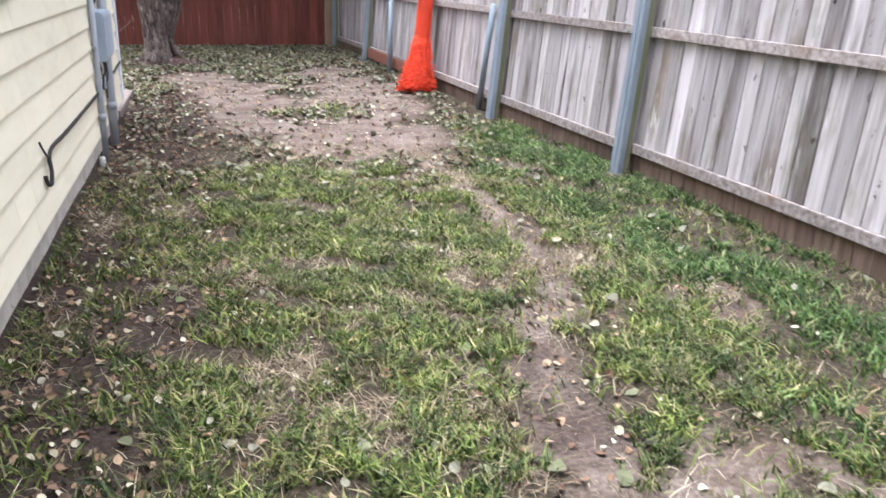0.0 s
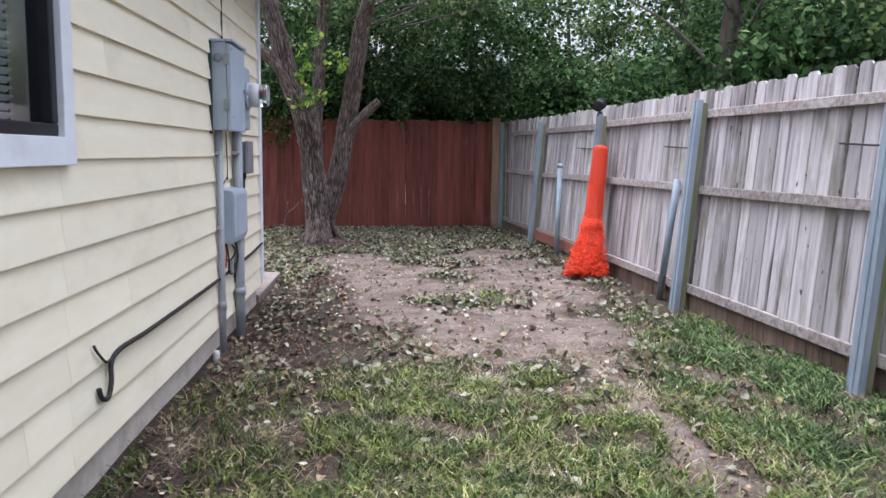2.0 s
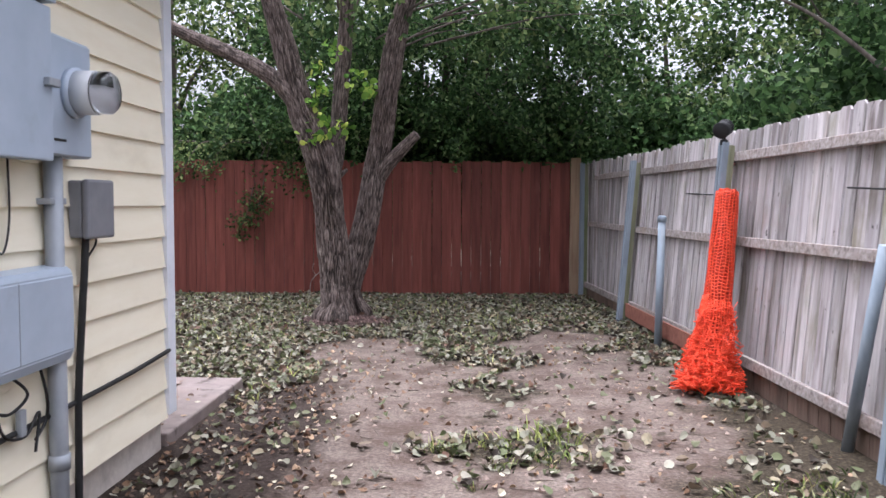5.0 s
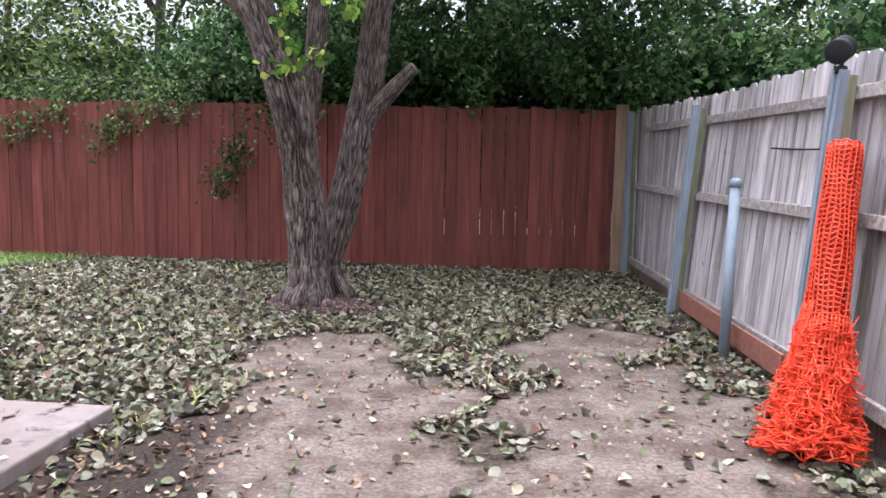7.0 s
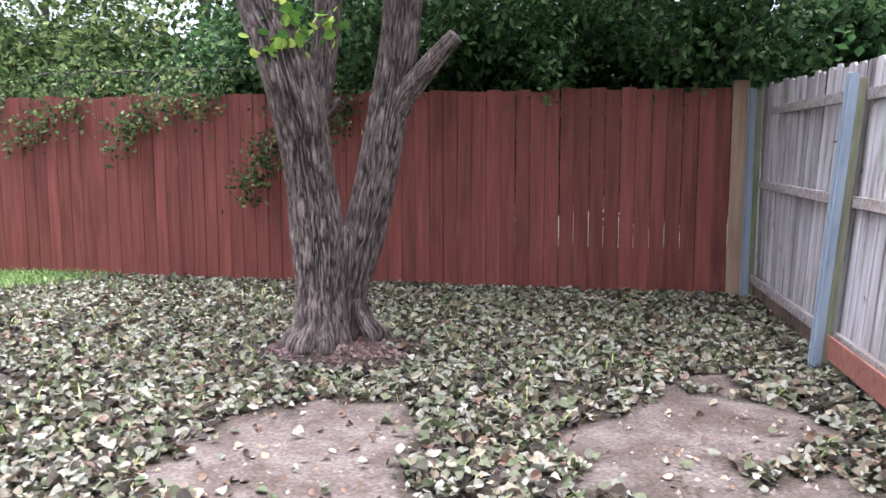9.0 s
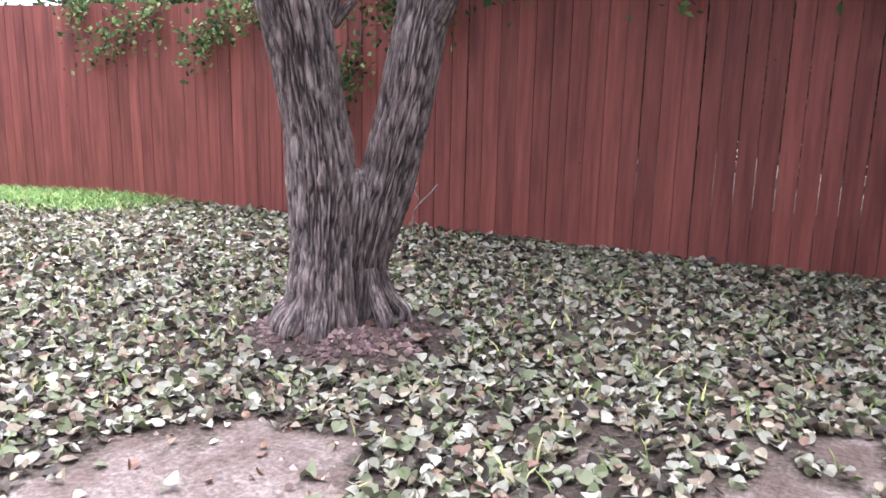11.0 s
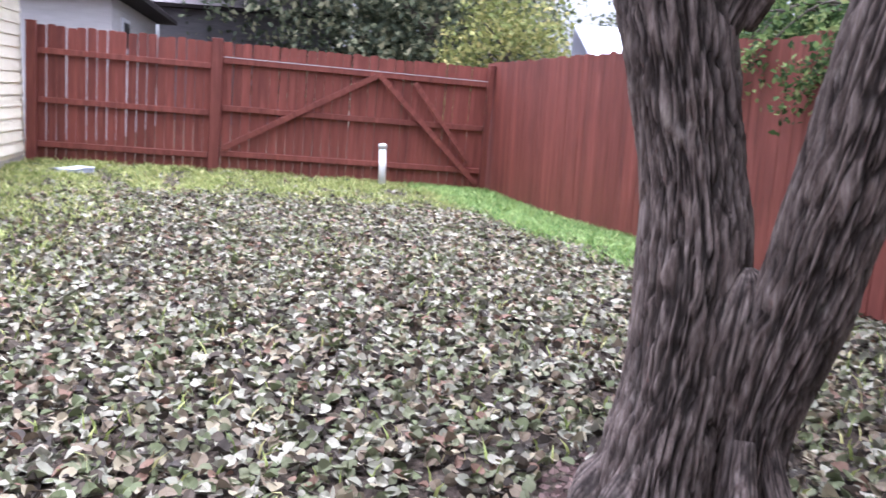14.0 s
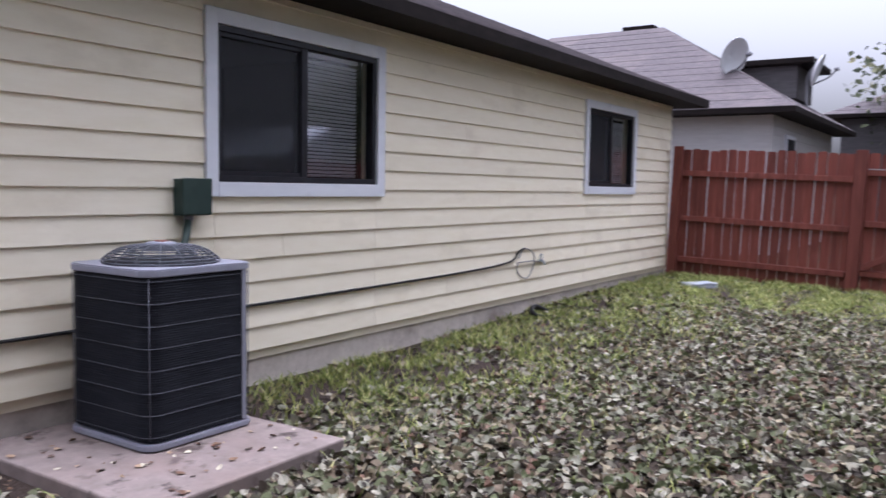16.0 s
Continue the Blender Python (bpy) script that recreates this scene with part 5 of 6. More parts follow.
stem("limb", [(-0.93, 13.60, 2.35), (-1.25, 13.55, 2.72), (-1.75, 13.5, 3.0), (-2.4, 13.5, 3.3), (-3.2, 13.5, 3.9)], [0.10, 0.09, 0.078, 0.06, 0.02], 64, seed=19.0, rough=0.012)
stem("limb", [(-0.20, 14.06, 1.58), (-0.05, 14.02, 1.80), (0.13, 13.97, 1.99), (0.30, 13.93, 2.15)], [0.085, 0.078, 0.066, 0.056], 72, seed=23.0, rough=0.014)
stem("limb", [(-0.62, 13.84, 1.62), (-0.52, 13.86, 1.72), (-0.49, 13.87, 1.74)], [0.035, 0.022, 0.016], 32, seed=31.0, rough=0.006)
for turn_, far_, thick in ((200, 0.27, 0.070), (228, 0.24, 0.062), (258, 0.25, 0.068), (294, 0.25, 0.062), (335, 0.15, 0.05), (25, 0.14, 0.045), (120, 0.18, 0.05), (165, 0.24, 0.062)):
    ca, sa = math.cos(radians(turn_)), math.sin(radians(turn_))
    bx, by = (-0.57, 13.69) if 100 < turn_ < 320 else (-0.48, 13.90)
    stem("root", [(bx + 0.09 * ca, by + 0.09 * sa, 0.36), (bx + 0.15 * ca, by + 0.15 * sa, 0.20), (bx + 0.23 * ca, by + 0.23 * sa, 0.09), (bx + far_ * ca, by + far_ * sa, 0.02), (bx + (far_ + 0.12) * ca, by + (far_ + 0.12) * sa, -0.04)],
         [0.03, thick * 0.9, thick, thick * 0.75, 0.02], 48, seed=40.0 + turn_, rough=0.012)
rt = np.random.default_rng(21)


def clump_leaves(centres, per, spread_, size, rng, tilt=0.9, shape=(SMALL_V, SMALL_T)):
    c = np.repeat(np.array(centres, float), per, 0)
    p = c + rng.normal(0, 1, c.shape) * spread_
    return strewn(p, rng.uniform(0.65, 1.25, len(p)) * size, rng, tilt, *shape)


sprigs = [(x_ - 0.045, y_ + 0.13, z_) for x_, y_, z_ in [(-0.82, 13.36, 2.02), (-0.72, 13.36, 2.08), (-0.62, 13.38, 2.12), (-0.68, 13.4, 2.28), (-0.72, 13.42, 2.45), (-0.66, 13.42, 2.6), (-0.76, 13.45, 2.8), (-0.20, 13.7, 2.62), (-0.30, 13.6, 2.75), (-0.45, 13.5, 2.2), (-0.55, 13.4, 3.0)]]
part("sprig_leaves", mesh_tris("sprig_leaves", *clump_leaves(sprigs, 17, 0.06, 0.085, rt, 0.8, (LEAF_V, LEAF_T)), FRESHLEAF), parent=yard_tree, label="fresh yellow-green sprigs")
twig_runs = [tube_arrays(curve([(-0.765, 13.7, z), (-0.745 + 0.1 * math.sin(5 * z), 13.62, z + 0.1), (-0.705 + 0.2 * math.cos(7 * z), 13.58, z + 0.22)], 3), 0.006, 5) for z in (1.9, 2.05, 2.2, 2.4, 2.6)]
# Crown spread wide above view, added to shade the yard and fence end.
crown_c = []
for _ in range(210):
    a, r, z = rt.uniform(0, 2 * math.pi), 3.4 * math.sqrt(rt.uniform(0.0, 1.0)), rt.uniform(3.5, 6.4)
    crown_c.append((0.7 + r * math.cos(a), 14.6 + r * 0.85 * math.sin(a), z))
for c in crown_c[:60]:
    root = (-0.5 + (c[0] + 0.5) * 0.3, 13.7 + (c[1] - 13.7) * 0.3, c[2] - 0.5)
    twig_runs.append(tube_arrays(curve([root, ((root[0] + c[0]) / 2, (root[1] + c[1]) / 2, c[2] - 0.1), c], 4), [0.016 - 0.0016 * i for i in range(9)], 5))
for v, tri in twig_runs:
    part("twig", mesh_tris("twig", v, tri, FARBARK, True), parent=yard_tree)
part("crown", mesh_tris("crown", *clump_leaves(crown_c, 60, 0.22, 0.10, rt), MIDLEAF), parent=yard_tree, label="thin green leaves overhead")


# ---- trees beyond the fences ----
def far_tree(name, label, at, height, spread_, mat, seed, clumps=70, per=150, size=0.11, trunk=0.14, base=0.9, group="", limbs=7, clump_r=0.42, limb_r=0.45):
    """A tapered trunk with limbs, and a crown of many small leaves in uneven clumps."""
    r = np.random.default_rng(seed)
    t = thing(name, label, "tree", group, at=pose(*at))
    lean = r.normal(0, 0.25, 2)
    path = curve([(0, 0, -0.2), (lean[0] * 0.2, lean[1] * 0.2, height * 0.3), (lean[0] * 0.6, lean[1] * 0.6, height * 0.6), (lean[0], lean[1], height * 0.95)], 6)
    part("trunk", mesh_tris("trunk", *tube_arrays(path, np.linspace(trunk, trunk * 0.2, len(path)), 12), FARBARK, True), parent=t)
    cs = []
    for k in range(limbs):
        a, z = k * 2.4 + r.uniform(-0.4, 0.4), height * (0.3 + 0.55 * k / limbs)
        reach = spread_ * r.uniform(0.55, 0.95) * (1 - 0.35 * k / limbs)
        foot = (lean[0] * z / height, lean[1] * z / height, z * 0.85)
        tip = (reach * math.cos(a), reach * math.sin(a), z + 0.12 * height)
        pth = curve([foot, ((foot[0] + tip[0]) / 2, (foot[1] + tip[1]) / 2, (foot[2] + tip[2]) / 2 + 0.15), tip], 5)
        part("limb", mesh_tris("limb", *tube_arrays(pth, np.linspace(trunk * limb_r, 0.010, len(pth)), 7), FARBARK, True), parent=t)
    while len(cs) < clumps:
        a, q, z = r.uniform(0, 2 * math.pi), r.uniform(0.15, 1) ** 0.6, r.uniform(0, 1)
        wide = spread_ * (0.55 + 0.45 * math.sin(math.pi * min(1, z * 0.9 + 0.12))) * r.uniform(0.7, 1.1)
        cs.append((q * wide * math.cos(a), q * wide * math.sin(a), base + (height - base) * z))
    cc = np.repeat(np.array(cs), per, 0)
    p = cc + np.clip(r.normal(0, 1, cc.shape), -1.7, 1.7) * clump_r * np.array([1, 1, 0.7])
    part("crown", mesh_tris("crown", *strewn(p, r.uniform(0.6, 1.3, len(p)) * size, r, 0.8, SMALL_V, SMALL_T), mat), parent=t)
    return t


ROW = "dense evergreen trees behind the red fence, sky through gaps"
BEHIND = [(-9.6, 19.6, 4.4, 1.8, 2), (-7.0, 19.0, 4.8, 1.9, 2), (-4.6, 19.4, 5.4, 2.0, 2), (-2.3, 19.0, 6.0, 1.9, 1), (0.2, 19.2, 5.7, 2.1, 1), (2.3, 19.2, 4.9, 2.1, 0), (4.6, 19.6, 4.7, 2.0, 1), (7.0, 19.5, 7.0, 2.2, 0), (6.3, 17.0, 5.2, 1.8, 1), (6.3, 14.2, 4.7, 1.6, 0), (6.8, 11.4, 5.2, 1.8, 1)]
models = [far_tree("evergreen_tree", ROW, (0, 0, 0), 5.6, 1.9, DARKLEAF, 31, clumps=46, per=190, size=0.10, base=1.8, group="trees behind the fence", clump_r=0.27),
          far_tree("evergreen_tree", ROW, (0, 0, 0), 5.6, 1.9, MIDLEAF, 32, clumps=52, per=180, size=0.10, base=1.8, group="trees behind the fence", clump_r=0.28),
          far_tree("evergreen_tree", ROW, (0, 0, 0), 5.6, 1.9, BRIGHTLEAF, 33, clumps=56, per=160, size=0.09, base=1.6, group="trees behind the fence", clump_r=0.32)]
used = set()
for k, (x, y, h, s, m) in enumerate(BEHIND):
    mm = pose(x, y, -0.05, 0, 0, 77 * k) @ Matrix.Diagonal((s / 1.9, s / 1.9, h / 5.6, 1))
    if m not in used:
        models[m].matrix_basis = mm
        used.add(m)
    else:
        ob = copy_thing(models[m], pose(0, 0, 0))
        ob.matrix_basis = mm
HEDGE = "low dark shrubs pressed against the fence"
shrub = far_tree("hedge_shrub", HEDGE, (0.2, 18.45, 0), 3.0, 1.15, DARKLEAF, 42, clumps=70, per=180, size=0.12, trunk=0.05, base=0.8, group="shrubs", clump_r=0.34)
pale_shrub = far_tree("hedge_shrub", HEDGE, (-4.9, 18.2, 0), 2.9, 1.2, BRIGHTLEAF, 43, clumps=46, per=110, size=0.11, trunk=0.05, base=0.9, group="shrubs", clump_r=0.3)
for x, y, k in ((2.1, 18.5, 0), (4.0, 18.4, 5), (-1.5, 18.45, 6), (-3.2, 18.5, 8), (5.5, 17.2, 2), (5.3, 15.2, 3), (5.4, 13.2, 4), (5.7, 11.2, 7), (6.9, 15.6, 9)):
    copy_thing(shrub, pose(x, y, -0.05, 0, 0, 60 * k))
copy_thing(pale_shrub, pose(-6.6, 18.3, -0.1, 0, 0, 130))
side_tree = far_tree("woodland_tree", "tall dark woodland tree with bare lower limbs", (7.3, 18.6, 0), 8.0, 2.4, DARKLEAF, 51, clumps=70, per=90, size=0.15, trunk=0.22, base=3.0, group="woodland beyond the grey fence", limbs=12, clump_r=0.34, limb_r=0.2)
for x, y, k in ((9.2, 15.2, 2), (12.4, 18.0, 3)):
    copy_thing(side_tree, pose(x, y, -0.05, 0, 0, 95 * k))

far_tree("woodland_tree", "bare-limbed tree close behind the grey fence", (4.75, 12.2, 0), 8.0, 1.9, DARKLEAF, 55, clumps=30, per=110, size=0.12, trunk=0.17, base=3.4, group="woodland beyond the grey fence", limbs=14, clump_r=0.3, limb_r=0.16)

# sprays that hang over the red fence
droop = thing("hanging_branch", "drooping green branches hanging over the red fence", "tree branch")
rd = np.random.default_rng(61)
dc = []
for x0_, x1_, z1_ in ((-4.4, -5.15, 1.47), (-4.6, -4.85, 1.60), (-4.0, -4.5, 1.72), (-3.5, -3.85, 1.47), (-3.3, -3.7, 1.62), (-3.0, -3.3, 1.75), (-4.9, -5.5, 1.78), (-1.9, -2.42, 1.0), (-2.0, -2.2, 1.25), (-2.6, -2.9, 1.8), (-1.4, -1.45, 1.62), (-1.5, -1.75, 1.75)):
    pth = curve([(x0_, 17.4, 2.3), ((x0_ + x1_) / 2, 16.75, 2.25), (x1_ + 0.03, 16.42, z1_ + 0.18), (x1_ - 0.06, 16.34, z1_)], 8)
    part("twig", mesh_tris("twig", *tube_arrays(pth, np.linspace(0.014, 0.003, len(pth)), 5), FARBARK, True), parent=droop)
    dc += [tuple(q) for q in pth[6::2]]
part("leaves", mesh_tris("leaves", *clump_leaves(dc, 34, 0.11, 0.062, rd, 0.8), MIDLEAF), parent=droop)

over = thing("hanging_branch", "dense dark branches leaning over the red fence, upper ones added for shade", "tree branch")
oc = []
for k in range(16):
    x0_ = -2.6 + 0.36 * k
    pth = curve([(x0_, 18.9, 2.6), (x0_ + 0.1, 17.6, 3.0 + 0.25 * math.sin(3 * k)), (x0_ + 0.25 * math.sin(5 * k), 16.75, 2.75 + 0.3 * math.sin(2 * k)), (x0_ + 0.3 * math.sin(7 * k), 16.1, 2.35 + 0.3 * math.sin(4 * k))], 6)
    part("bough", mesh_tris("bough", *tube_arrays(pth, np.linspace(0.03, 0.004, len(pth)), 6), FARBARK, True), parent=over)
    oc += [tuple(q) for q in pth[5::2]]
# Higher boughs, added out of view to shade the fence's right end.
for k in range(14):
    x0_ = -1.8 + 0.36 * k
    pth = curve([(x0_, 19.0, 3.4), (x0_ + 0.1, 17.4, 3.9 + 0.25 * math.sin(3 * k)), (x0_ + 0.3 * math.sin(5 * k), 16.2, 3.8 + 0.3 * math.sin(2 * k)), (x0_ + 0.4 * math.sin(7 * k), 15.1, 3.35 + 0.25 * math.sin(4 * k))], 6)
    part("bough", mesh_tris("bough", *tube_arrays(pth, np.linspace(0.035, 0.005, len(pth)), 6), FARBARK, True), parent=over)
    oc += [tuple(q) for q in pth[4::2]]
part("leaves", mesh_tris("leaves", *clump_leaves(oc, 110, 0.15, 0.085, rd, 0.8), DARKLEAF), parent=over)

# beyond the gate
oak = far_tree("oak_tree", "large grey-green oak behind the gate", (-24.0, 17.5, 0), 8.5, 4.0, OAKLEAF, 71, clumps=120, per=170, size=0.22, trunk=0.3, base=0.9, group="oaks behind the gate", clump_r=0.7)
for x, y, h, k in ((-29.0, 14.6, 1.15, 1), (-26.5, 27.5, 0.75, 2), (-33.0, 20.0, 1.2, 3), (-17.5, 29.5, 0.6, 4)):
    ob = copy_thing(oak, pose(0, 0, 0))
    ob.matrix_basis = pose(x, y, 0, 0, 0, 80 * k) @ Matrix.Diagonal((h, h, h, 1))
far_tree("yellow_shrub", "yellow-green shrub in autumn colour behind the gate", (-19.0, 18.4, 0), 3.9, 2.0, YELLOWLEAF, 81, clumps=44, per=110, size=0.16, trunk=0.1, base=0.6)
sp = thing("leaf_sprig", "few dark leaves on a thin twig overhead", "twig")
tw = curve([(0.22, 13.97, 3.9), (-0.2, 12.9, 3.7), (-0.70, 12.10, 3.2)], 6)
part("twig", mesh_tris("twig", *tube_arrays(tw, np.linspace(0.01, 0.003, len(tw)), 5), FARBARK, True), parent=sp)
part("leaves", mesh_tris("leaves", *clump_leaves([tw[-1], tw[-2], tw[-3]], 5, 0.03, 0.05, rd, 0.8, (LEAF_V, LEAF_T)), DARKLEAF), parent=sp)


# ---- neighbouring houses ----
def neighbour(name, label, x0_, x1_, y0_, y1_, wall_h, pitch, wall_mat, over=0.55, windows=()):
    h = thing(name, label, "house")
    part("wall", box((x0_, y0_, -0.1), (x1_, y1_, wall_h)), wall_mat, h)
    z = 0.4
    lines = bmesh.new()
    while z < wall_h - 0.05:
        box((x0_ - 0.012, y0_ - 0.012, z), (x1_ + 0.012, y1_ + 0.012, z + 0.012), bm=lines)
        z += 0.19
    part("siding", lines, wall_mat, h)
    for a, b in windows:
        w = part("window", box(a, b), TRIM, h, "small dark window in white trim")
        ins = Vector(((b[0] - a[0]) * 0.12, 0.0, (b[2] - a[2]) * 0.12))
        part("pane", box((a[0] + ins.x, b[1], a[2] + ins.z), (b[0] - ins.x, b[1] + 0.01, b[2] - ins.z)), BRONZE, w)
    hip_roof("roof", x0_, x1_, y0_, y1_, wall_h, pitch, over, "", parent=h, courses=0.3)
    return h


nb = neighbour("neighbour_house", "pale-sided neighbour house with a shingled hip roof", -24.5, -17.0, -1.5, 9.35, 3.1, 0.62, PALEWALL, windows=[((-19.2, 9.34, 2.0), (-18.2, 9.40, 2.75))])
part("dormer", box((-22.6, 6.2, 3.8), (-20.6, 9.1, 4.62), 0.02), DARKWALL, nb, "dark dormer wall")
part("dormer_roof", box((-22.9, 5.9, 4.62), (-20.3, 9.5, 4.76), 0.02), FASCIA, nb)
part("roof_vent", box((-21.2, 4.4, 5.85), (-20.8, 5.3, 6.0), 0.02), FASCIA, nb)
neighbour("neighbour_house", "second neighbour house with dark gables farther off", -39.0, -28.5, 9.0, 14.8, 3.9, 0.45, DARKWALL)


def dish(at, turn, size):
    t = thing("satellite_dish", "pale grey satellite dish on a short mast", "satellite dish", "dishes on the roof", at=pose(*at, 0, 0, turn))
    vs, fs = [], []
    for k in range(6):
        r = size * k / 5
        vs += [(r * math.cos(a), 0.35 * r * r / size, r * 1.1 * math.sin(a)) for a in np.arange(24) * math.pi / 12]
    for k in range(5):
        for s in range(24):
            fs.append((k * 24 + s, k * 24 + (s + 1) % 24, (k + 1) * 24 + (s + 1) % 24, (k + 1) * 24 + s))
    me = mesh_of("reflector", vs, fs, DISH, True)
    ob = part("reflector", me, parent=t)
    sol = ob.modifiers.new("thick", "SOLIDIFY")
    sol.thickness = 0.012
    ob.rotation_euler = (radians(-20), 0, 0)
    tube("feed_arm", curve([(0, 0.02, -size), (0, 0.35, -size * 0.6), (0, 0.52, -0.05)], 4), 0.02, DARKGREY, t, 8)
    tube("feed_horn", [(0, 0.48, -0.05), (0, 0.58, -0.03)], 0.05, DARKGREY, t, 10)
    tube("mast", curve([(0, -0.03, 0), (0, -0.12, -0.3), (0, -0.10, -1.05)], 4), 0.03, DARKGREY, t, 8)


dish((-18.0, 8.15, 4.55), -28, 0.40)
dish((-20.6, 9.45, 4.5), 5, 0.38)
sh = thing("garden_shed", "pale sheet-metal shed roof above the red fence", "shed")
part("wall", box((-14.3, 18.6, 0), (-12.8, 24.2, 2.12)), PALEWALL, sh)
roof_v = [(-12.55, 18.25, 2.12), (-12.55, 24.4, 2.12), (-14.2, 24.4, 2.97), (-14.2, 18.45, 2.92), (-14.34, 24.4, 2.2), (-14.34, 18.47, 2.2)]
roof_v += [(x, y, z - 0.06) for x, y, z in roof_v]
part("roof", mesh_of("roof", roof_v, [(0, 1, 2, 3), (3, 2, 4, 5), (6, 9, 8, 7), (9, 11, 10, 8), (0, 6, 7, 1), (5, 4, 10, 11), (0, 3, 9, 6), (3, 5, 11, 9), (1, 7, 8, 2), (2, 8, 10, 4)], SHEDROOF), parent=sh, label="pale blue-white roof sheet")
for k in range(11):
    y = 18.6 + 0.55 * k
    part("roof_rib", mesh_tris("roof_rib", *tube_arrays([(-12.57, y, 2.12), (-14.2, y + 0.02, 2.94)], 0.018, 5), SHEDROOF, True), parent=sh)


# ---- grass, weeds, straw and fallen leaves ----
def sample(count, x0_, x1_, y0_, y1_, rng):
    x, y = rng.uniform(x0_, x1_, count), rng.uniform(y0_, y1_, count)
    ok = (x > SIDE_X + 0.03) | (y > BACK_Y + 0.03)
    ok &= ~((x > -2.02) & (x < -0.70) & (y < 10.46) & (y > 8.9))
    edge = G0[0] + (G0[1] - y) / (G0[1] - G1[1]) * (G1[0] - G0[0])
    ok &= x < edge - 0.01
    return x[ok], y[ok]


def blades(x, y, height, width, lean, rng):
    n = len(x)
    z = ground_z(x, y)
    a, b = rng.uniform(0, 2 * np.pi, n), rng.uniform(0, 2 * np.pi, n)
    h = height * rng.uniform(0.5, 1.4, n)
    w = width * rng.uniform(0.7, 1.3, n)
    l = lean * h * rng.uniform(0.3, 1.5, n)
    dx, dy = np.cos(a) * w, np.sin(a) * w
    lx, ly = np.cos(b) * l, np.sin(b) * l
    v = np.zeros((n, 5, 3))
    v[:, 0] = np.stack([x - dx, y - dy, z - 0.005], 1)
    v[:, 1] = np.stack([x + dx, y + dy, z - 0.005], 1)
    v[:, 2] = np.stack([x + dx * 0.8 + lx * 0.35, y + dy * 0.8 + ly * 0.35, z + h * 0.6], 1)
    v[:, 3] = np.stack([x - dx * 0.8 + lx * 0.35, y - dy * 0.8 + ly * 0.35, z + h * 0.6], 1)
    v[:, 4] = np.stack([x + lx, y + ly, z + h], 1)
    t = np.array([(0, 1, 2), (0, 2, 3), (3, 2, 4)])[None] + (np.arange(n) * 5)[:, None, None]
    return v.reshape(-1, 3), t.reshape(-1, 3)


def stuff(name, label, category, pieces, mat):
    v, t = joined(pieces)
    tagged(new(name, mesh_tris(name, v, t, mat)), label, category, kind="stuff")


rs = np.random.default_rng(91)
x, y = sample(300000, -0.72, 3.7, 0.6, 9.0, rs)
clay, dark, litter, lawn, weeds = zones(x, y)
tuft = fbm(x * 6, y * 6, 3)
keep = rs.random(len(x)) < lawn * (1 - 0.9 * weeds) * soft(tuft, 0.36, 0.58) * 0.98
near = blades(x[keep], y[keep], 0.042, 0.0045, 1.4, rs)
x, y = sample(170000, -12.0, 2.4, 8.98, 16.5, rs)
clay, dark, litter, lawn, weeds = zones(x, y)
keep = rs.random(len(x)) < (0.9 * lawn + 0.05 * soft(litter, 0.3, 0.7)) * (1 - 0.9 * weeds) * soft(fbm(x * 4, y * 4, 3), 0.3, 0.6)
far_b = blades(x[keep], y[keep], 0.07, 0.006, 0.9, rs)
stuff("lawn_grass", "thin green and straw-coloured lawn grass", "grass", [near], GRASSBLADE)
stuff("yard_grass", "yellowing grass along the back wall and gate", "grass", [far_b], YARDGRASS)
x, y = sample(150000, 1.0, 3.8, 0.6, 9.5, rs)
w = zones(x, y)[4]
keep = rs.random(len(x)) < 0.8 * w * soft(fbm(x * 3.2 + 9, y * 3.2, 4), 0.36, 0.60)
near = blades(x[keep], y[keep], 0.05, 0.0055, 1.4, rs)
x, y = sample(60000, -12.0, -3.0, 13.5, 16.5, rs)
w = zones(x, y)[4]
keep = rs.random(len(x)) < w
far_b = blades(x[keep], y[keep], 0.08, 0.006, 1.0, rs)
stuff("bright_weeds", "green low weeds along the grey fence", "weeds", [near], GREENBLADE)
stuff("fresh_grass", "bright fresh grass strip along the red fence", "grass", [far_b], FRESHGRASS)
x, y = sample(150000, -0.72, 3.6, 0.6, 7.5, rs)
clay, dark, litter, lawn, weeds = zones(x, y)
keep = rs.random(len(x)) < (0.12 + 0.75 * soft(fbm(x * 2.2 + 30, y * 2.2, 3), 0.50, 0.66)) * (1 - 0.6 * soft(clay, 0.5, 0.9)) * (1 - 0.4 * dark) * (1 - 0.7 * weeds)
stuff("dead_straw", "dead tan grass straw lying on the lawn", "straw", [blades(x[keep], y[keep], 0.028, 0.002, 3.2, rs)], STRAW)


def leaves_at(x, y, size, rng, tilt, lift):
    p = np.stack([x, y, ground_z(x, y) + lift * rng.uniform(0.3, 1.6, len(x))], 1)
    return strewn(p, size * rng.uniform(0.6, 1.35, len(x)), rng, tilt, LEAF_V, LEAF_T, 0.6)


x, y = sample(135000, -12.0, 2.9, 5.0, 16.6, rs)
litter = zones(x, y)[2]
keep = rs.random(len(x)) < litter * soft(fbm(x * 1.7, y * 1.7 + 20, 3), 0.12, 0.42)
stuff("leaf_litter", "pale sage and brown fallen leaves covering the ground", "fallen leaves", [leaves_at(x[keep], y[keep], 0.056, rs, 0.45, 0.022)], LEAFLITTER)
x, y = sample(1500, -0.7, 3.4, 0.8, 12.0, rs)
stuff("scattered_leaves", "scattered pale and brown leaves on lawn and clay", "fallen leaves", [leaves_at(x[::2], y[::2], 0.05, rs, 0.3, 0.02)], LEAFLITTER)
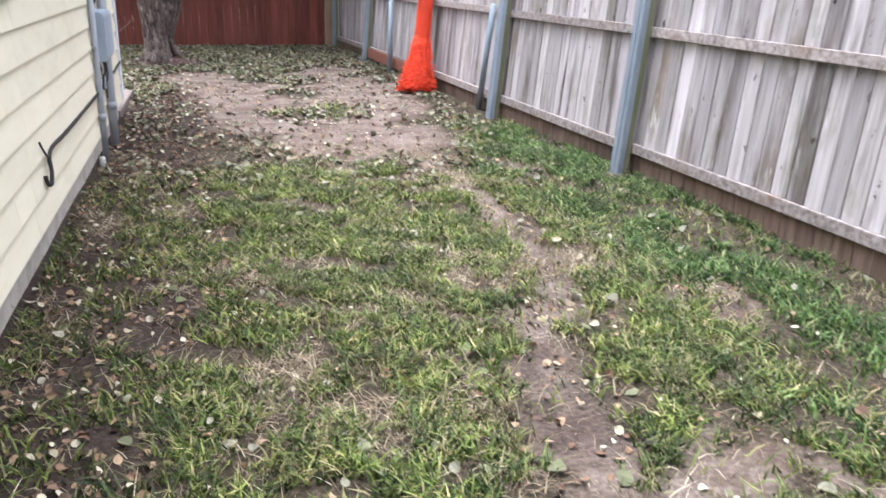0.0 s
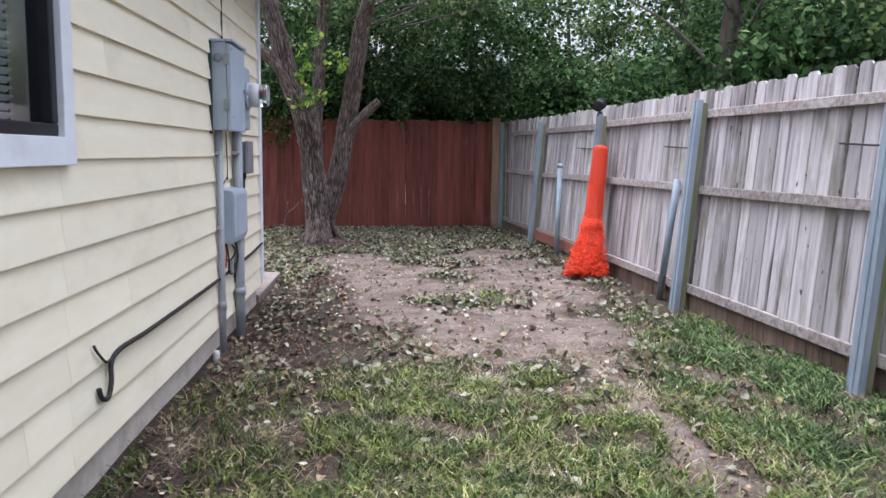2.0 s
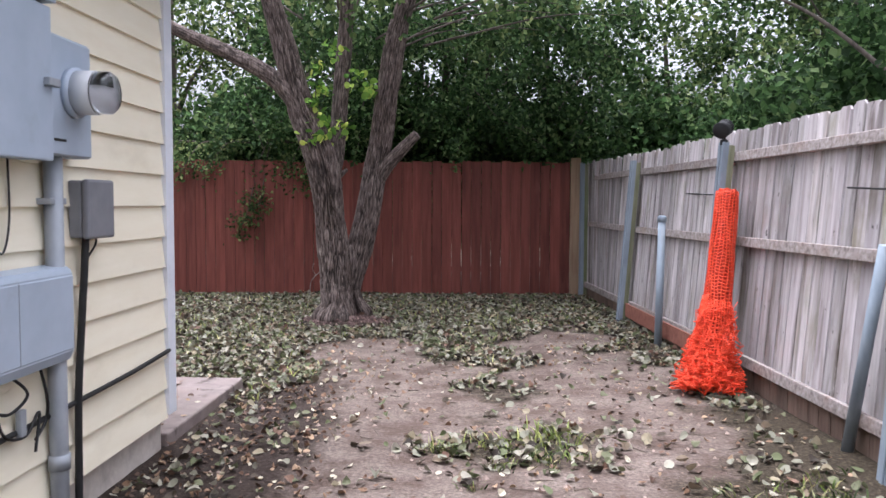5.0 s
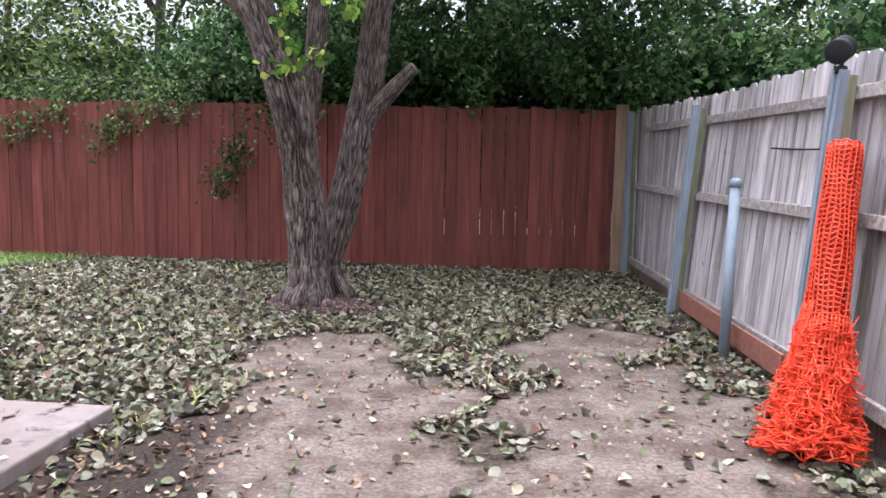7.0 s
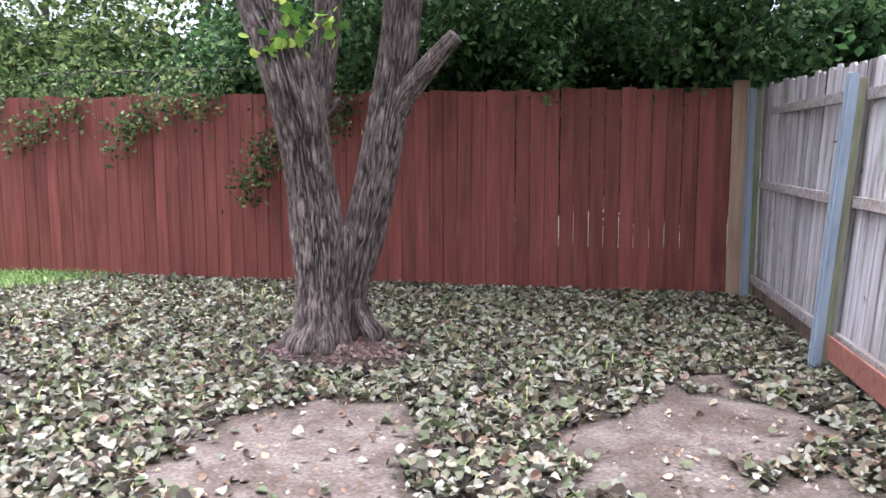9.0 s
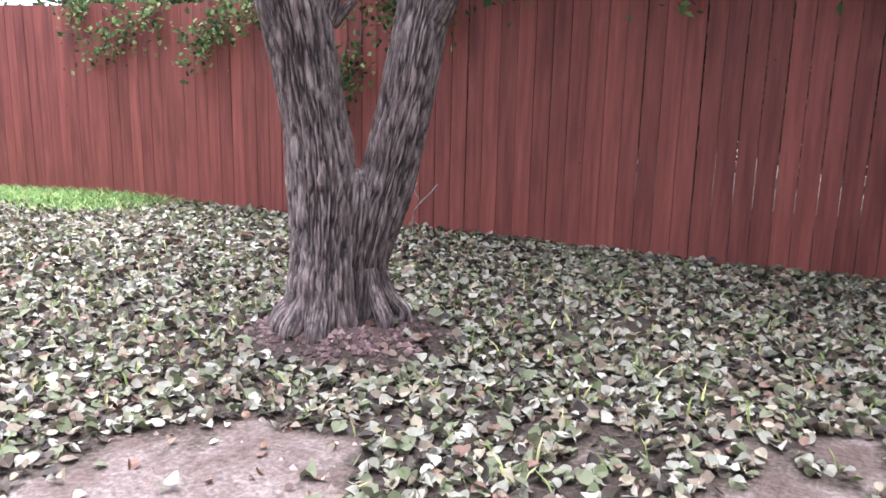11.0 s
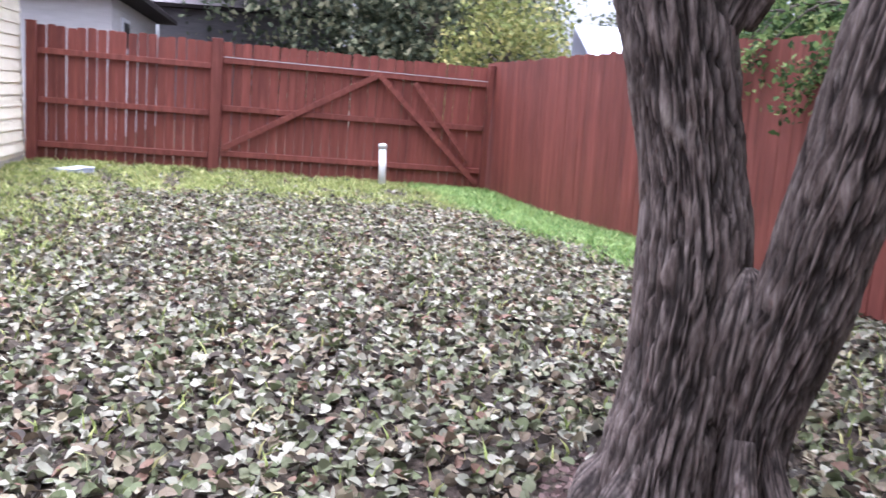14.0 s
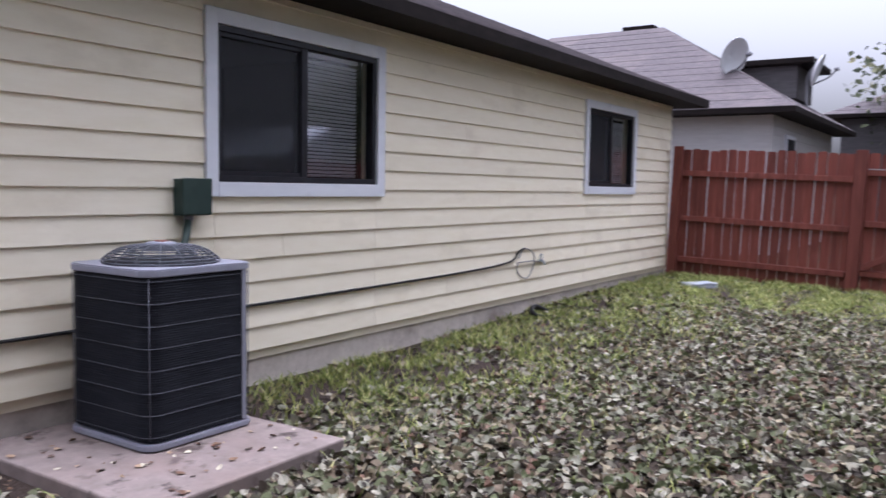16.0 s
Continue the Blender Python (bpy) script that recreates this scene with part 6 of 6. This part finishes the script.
x, y = sample(20000, -0.7, 2.9, 1.0, 13.0, rs)
d = zones(x, y)[1]
keep = rs.random(len(x)) < 0.09 + 0.42 * d
stuff("brown_leaves", "small dry brown leaves by the house wall", "fallen leaves", [leaves_at(x[keep], y[keep], 0.034, rs, 0.4, 0.012)], BROWNLEAF)
x, y = rs.uniform(-1.98, -0.75, 90), rs.uniform(9.0, 10.42, 90)
keep = (np.abs(x + 1.5) > 0.38) | (np.abs(y - 9.475) > 0.38)
p = np.stack([x[keep], y[keep], np.full(keep.sum(), 0.082)], 1)
stuff("pad_debris", "dark leaf crumbs on the concrete slab", "fallen leaves", [strewn(p, 0.04 * rs.uniform(0.5, 1.3, len(p)), rs, 0.2, LEAF_V, LEAF_T, 0.3)], BROWNLEAF)
x, y = sample(140, 0.0, 2.7, 6.5, 13.0, rs)
sticks = []
for a, b in zip(x, y):
    g, ln = rs.uniform(0, 6.28), rs.uniform(0.03, 0.16)
    p0, p1 = np.array([a, b]), np.array([a + ln * math.cos(g), b + ln * math.sin(g)])
    pm = (p0 + p1) / 2 + rs.normal(0, 0.015, 2)
    sticks.append(tube_arrays([(*q, gz(*q) + 0.006) for q in (p0, pm, p1)], [0.0035, 0.003, 0.0015], 4))
stuff("dry_twigs", "thin dry twigs lying on bare clay", "twigs", sticks, TWIG)
chips = []
for _ in range(1500):
    a, r = rs.uniform(0, 6.283), 0.16 + abs(rs.normal(0, 0.17))
    cx, cy = TREE_X + 0.02 + 1.1 * r * math.cos(a), TREE_Y - 0.05 + r * math.sin(a)
    q = rs.uniform(0.008, 0.03)
    pts = np.array([(1, 0, 0), (-1, 0, 0), (0, 1, 0), (0, -1, 0), (0, 0, 0.7), (0, 0, -0.7)], float) * rs.uniform(0.5, 1.3, (6, 1)) * q
    chips.append((pts + (cx, cy, gz(cx, cy) + 0.004), np.array([(0, 2, 4), (2, 1, 4), (1, 3, 4), (3, 0, 4), (2, 0, 5), (1, 2, 5), (3, 1, 5), (0, 3, 5)])))
stuff("bark_crumbs", "reddish bark crumbs heaped round the trunk", "mulch", chips, MULCH)
clods = []
for a, b in zip(*sample(500, -0.6, 2.6, 6.5, 13.0, rs)):
    q = rs.uniform(0.006, 0.02)
    ico = np.array([(1, 0, 0), (-1, 0, 0), (0, 1, 0), (0, -1, 0), (0, 0, 1), (0, 0, -1)], float) * rs.uniform(0.6, 1.2, (6, 1)) * q
    clods.append((ico + (a, b, gz(a, b)), np.array([(0, 2, 4), (2, 1, 4), (1, 3, 4), (3, 0, 4), (2, 0, 5), (1, 2, 5), (3, 1, 5), (0, 3, 5)])))
stuff("clay_clods", "small crumbs of pinkish clay", "soil", clods, material("clay_crumb", two((0.22, 0.16, 0.13), (0.42, 0.33, 0.28)), (30, 30, 30), 0.95, 0.3, rand="island", vary=0.3))
t = thing("dead_weed", "dry pale weed stalk by the red fence", "weed")
tube("stalk", curve([(-1.40, 16.12, 0.0), (-1.37, 16.1, 0.25), (-1.20, 16.05, 0.42), (-1.13, 16.04, 0.5)], 5), 0.006, RAILWOOD, t, 6)
tube("stalk", curve([(-1.30, 16.08, 0.33), (-1.35, 16.06, 0.43), (-1.32, 16.05, 0.5)], 4), 0.004, RAILWOOD, t, 5)

# ---- fence boards ----
for k in range(gn):
    s = (k + 0.5) * GPW
    ob = part("picket", g_meshes[rg.randrange(4)], parent=grey_fence)
    tip = lean_at(s)
    ob.location, ob.rotation_euler = (s, rg.uniform(0, 0.006) + 0.205 * math.tan(radians(tip)), 0.205 + rg.uniform(-0.012, 0.012)), (radians(rg.uniform(-0.25, 0.25) - tip), radians(rg.uniform(-0.5, 0.5)), radians(rg.uniform(-1, 1)))
    ob = part("board_foot", b_meshes[rg.randrange(3)], parent=grey_fence)
    ob.location = (s, 0.004 + rg.uniform(0, 0.006), -0.02 + rg.uniform(-0.004, 0.004))
gaps = {rg.randrange(rn): rg.uniform(0.3, 1.0) for _ in range(16)}
for k in range(rn):
    ob = part("board", r_meshes[3 if k in gaps or k in (90, 92, 94, 96, 88, 85) else rg.randrange(3)], parent=red_fence)
    bow = rg.uniform(-0.0035, 0.0035)
    ob.location, ob.rotation_euler = ((k + 0.5) * RPW, rg.uniform(0, 0.004), -0.27 + rg.uniform(-0.012, 0.012)), (0, radians(rg.uniform(-0.06, 0.06)) + bow * 0.3, radians(rg.uniform(-0.8, 0.8)))
for k in range(int(qlen / 0.14)):
    s = (k + 0.5) * 0.14
    owner = yard_gate if P_GATE0 < s < P_GATE1 else gate_fence
    ob = part("board", (slit_meshes if s < P_GATE0 else q_meshes)[rg.randrange(3)], parent=owner)
    ob.location, ob.rotation_euler = (s, rg.uniform(0, 0.003), -0.03 + rg.uniform(-0.012, 0.012)), (0, radians(rg.uniform(-0.3, 0.3)), radians(rg.uniform(-0.7, 0.7)))
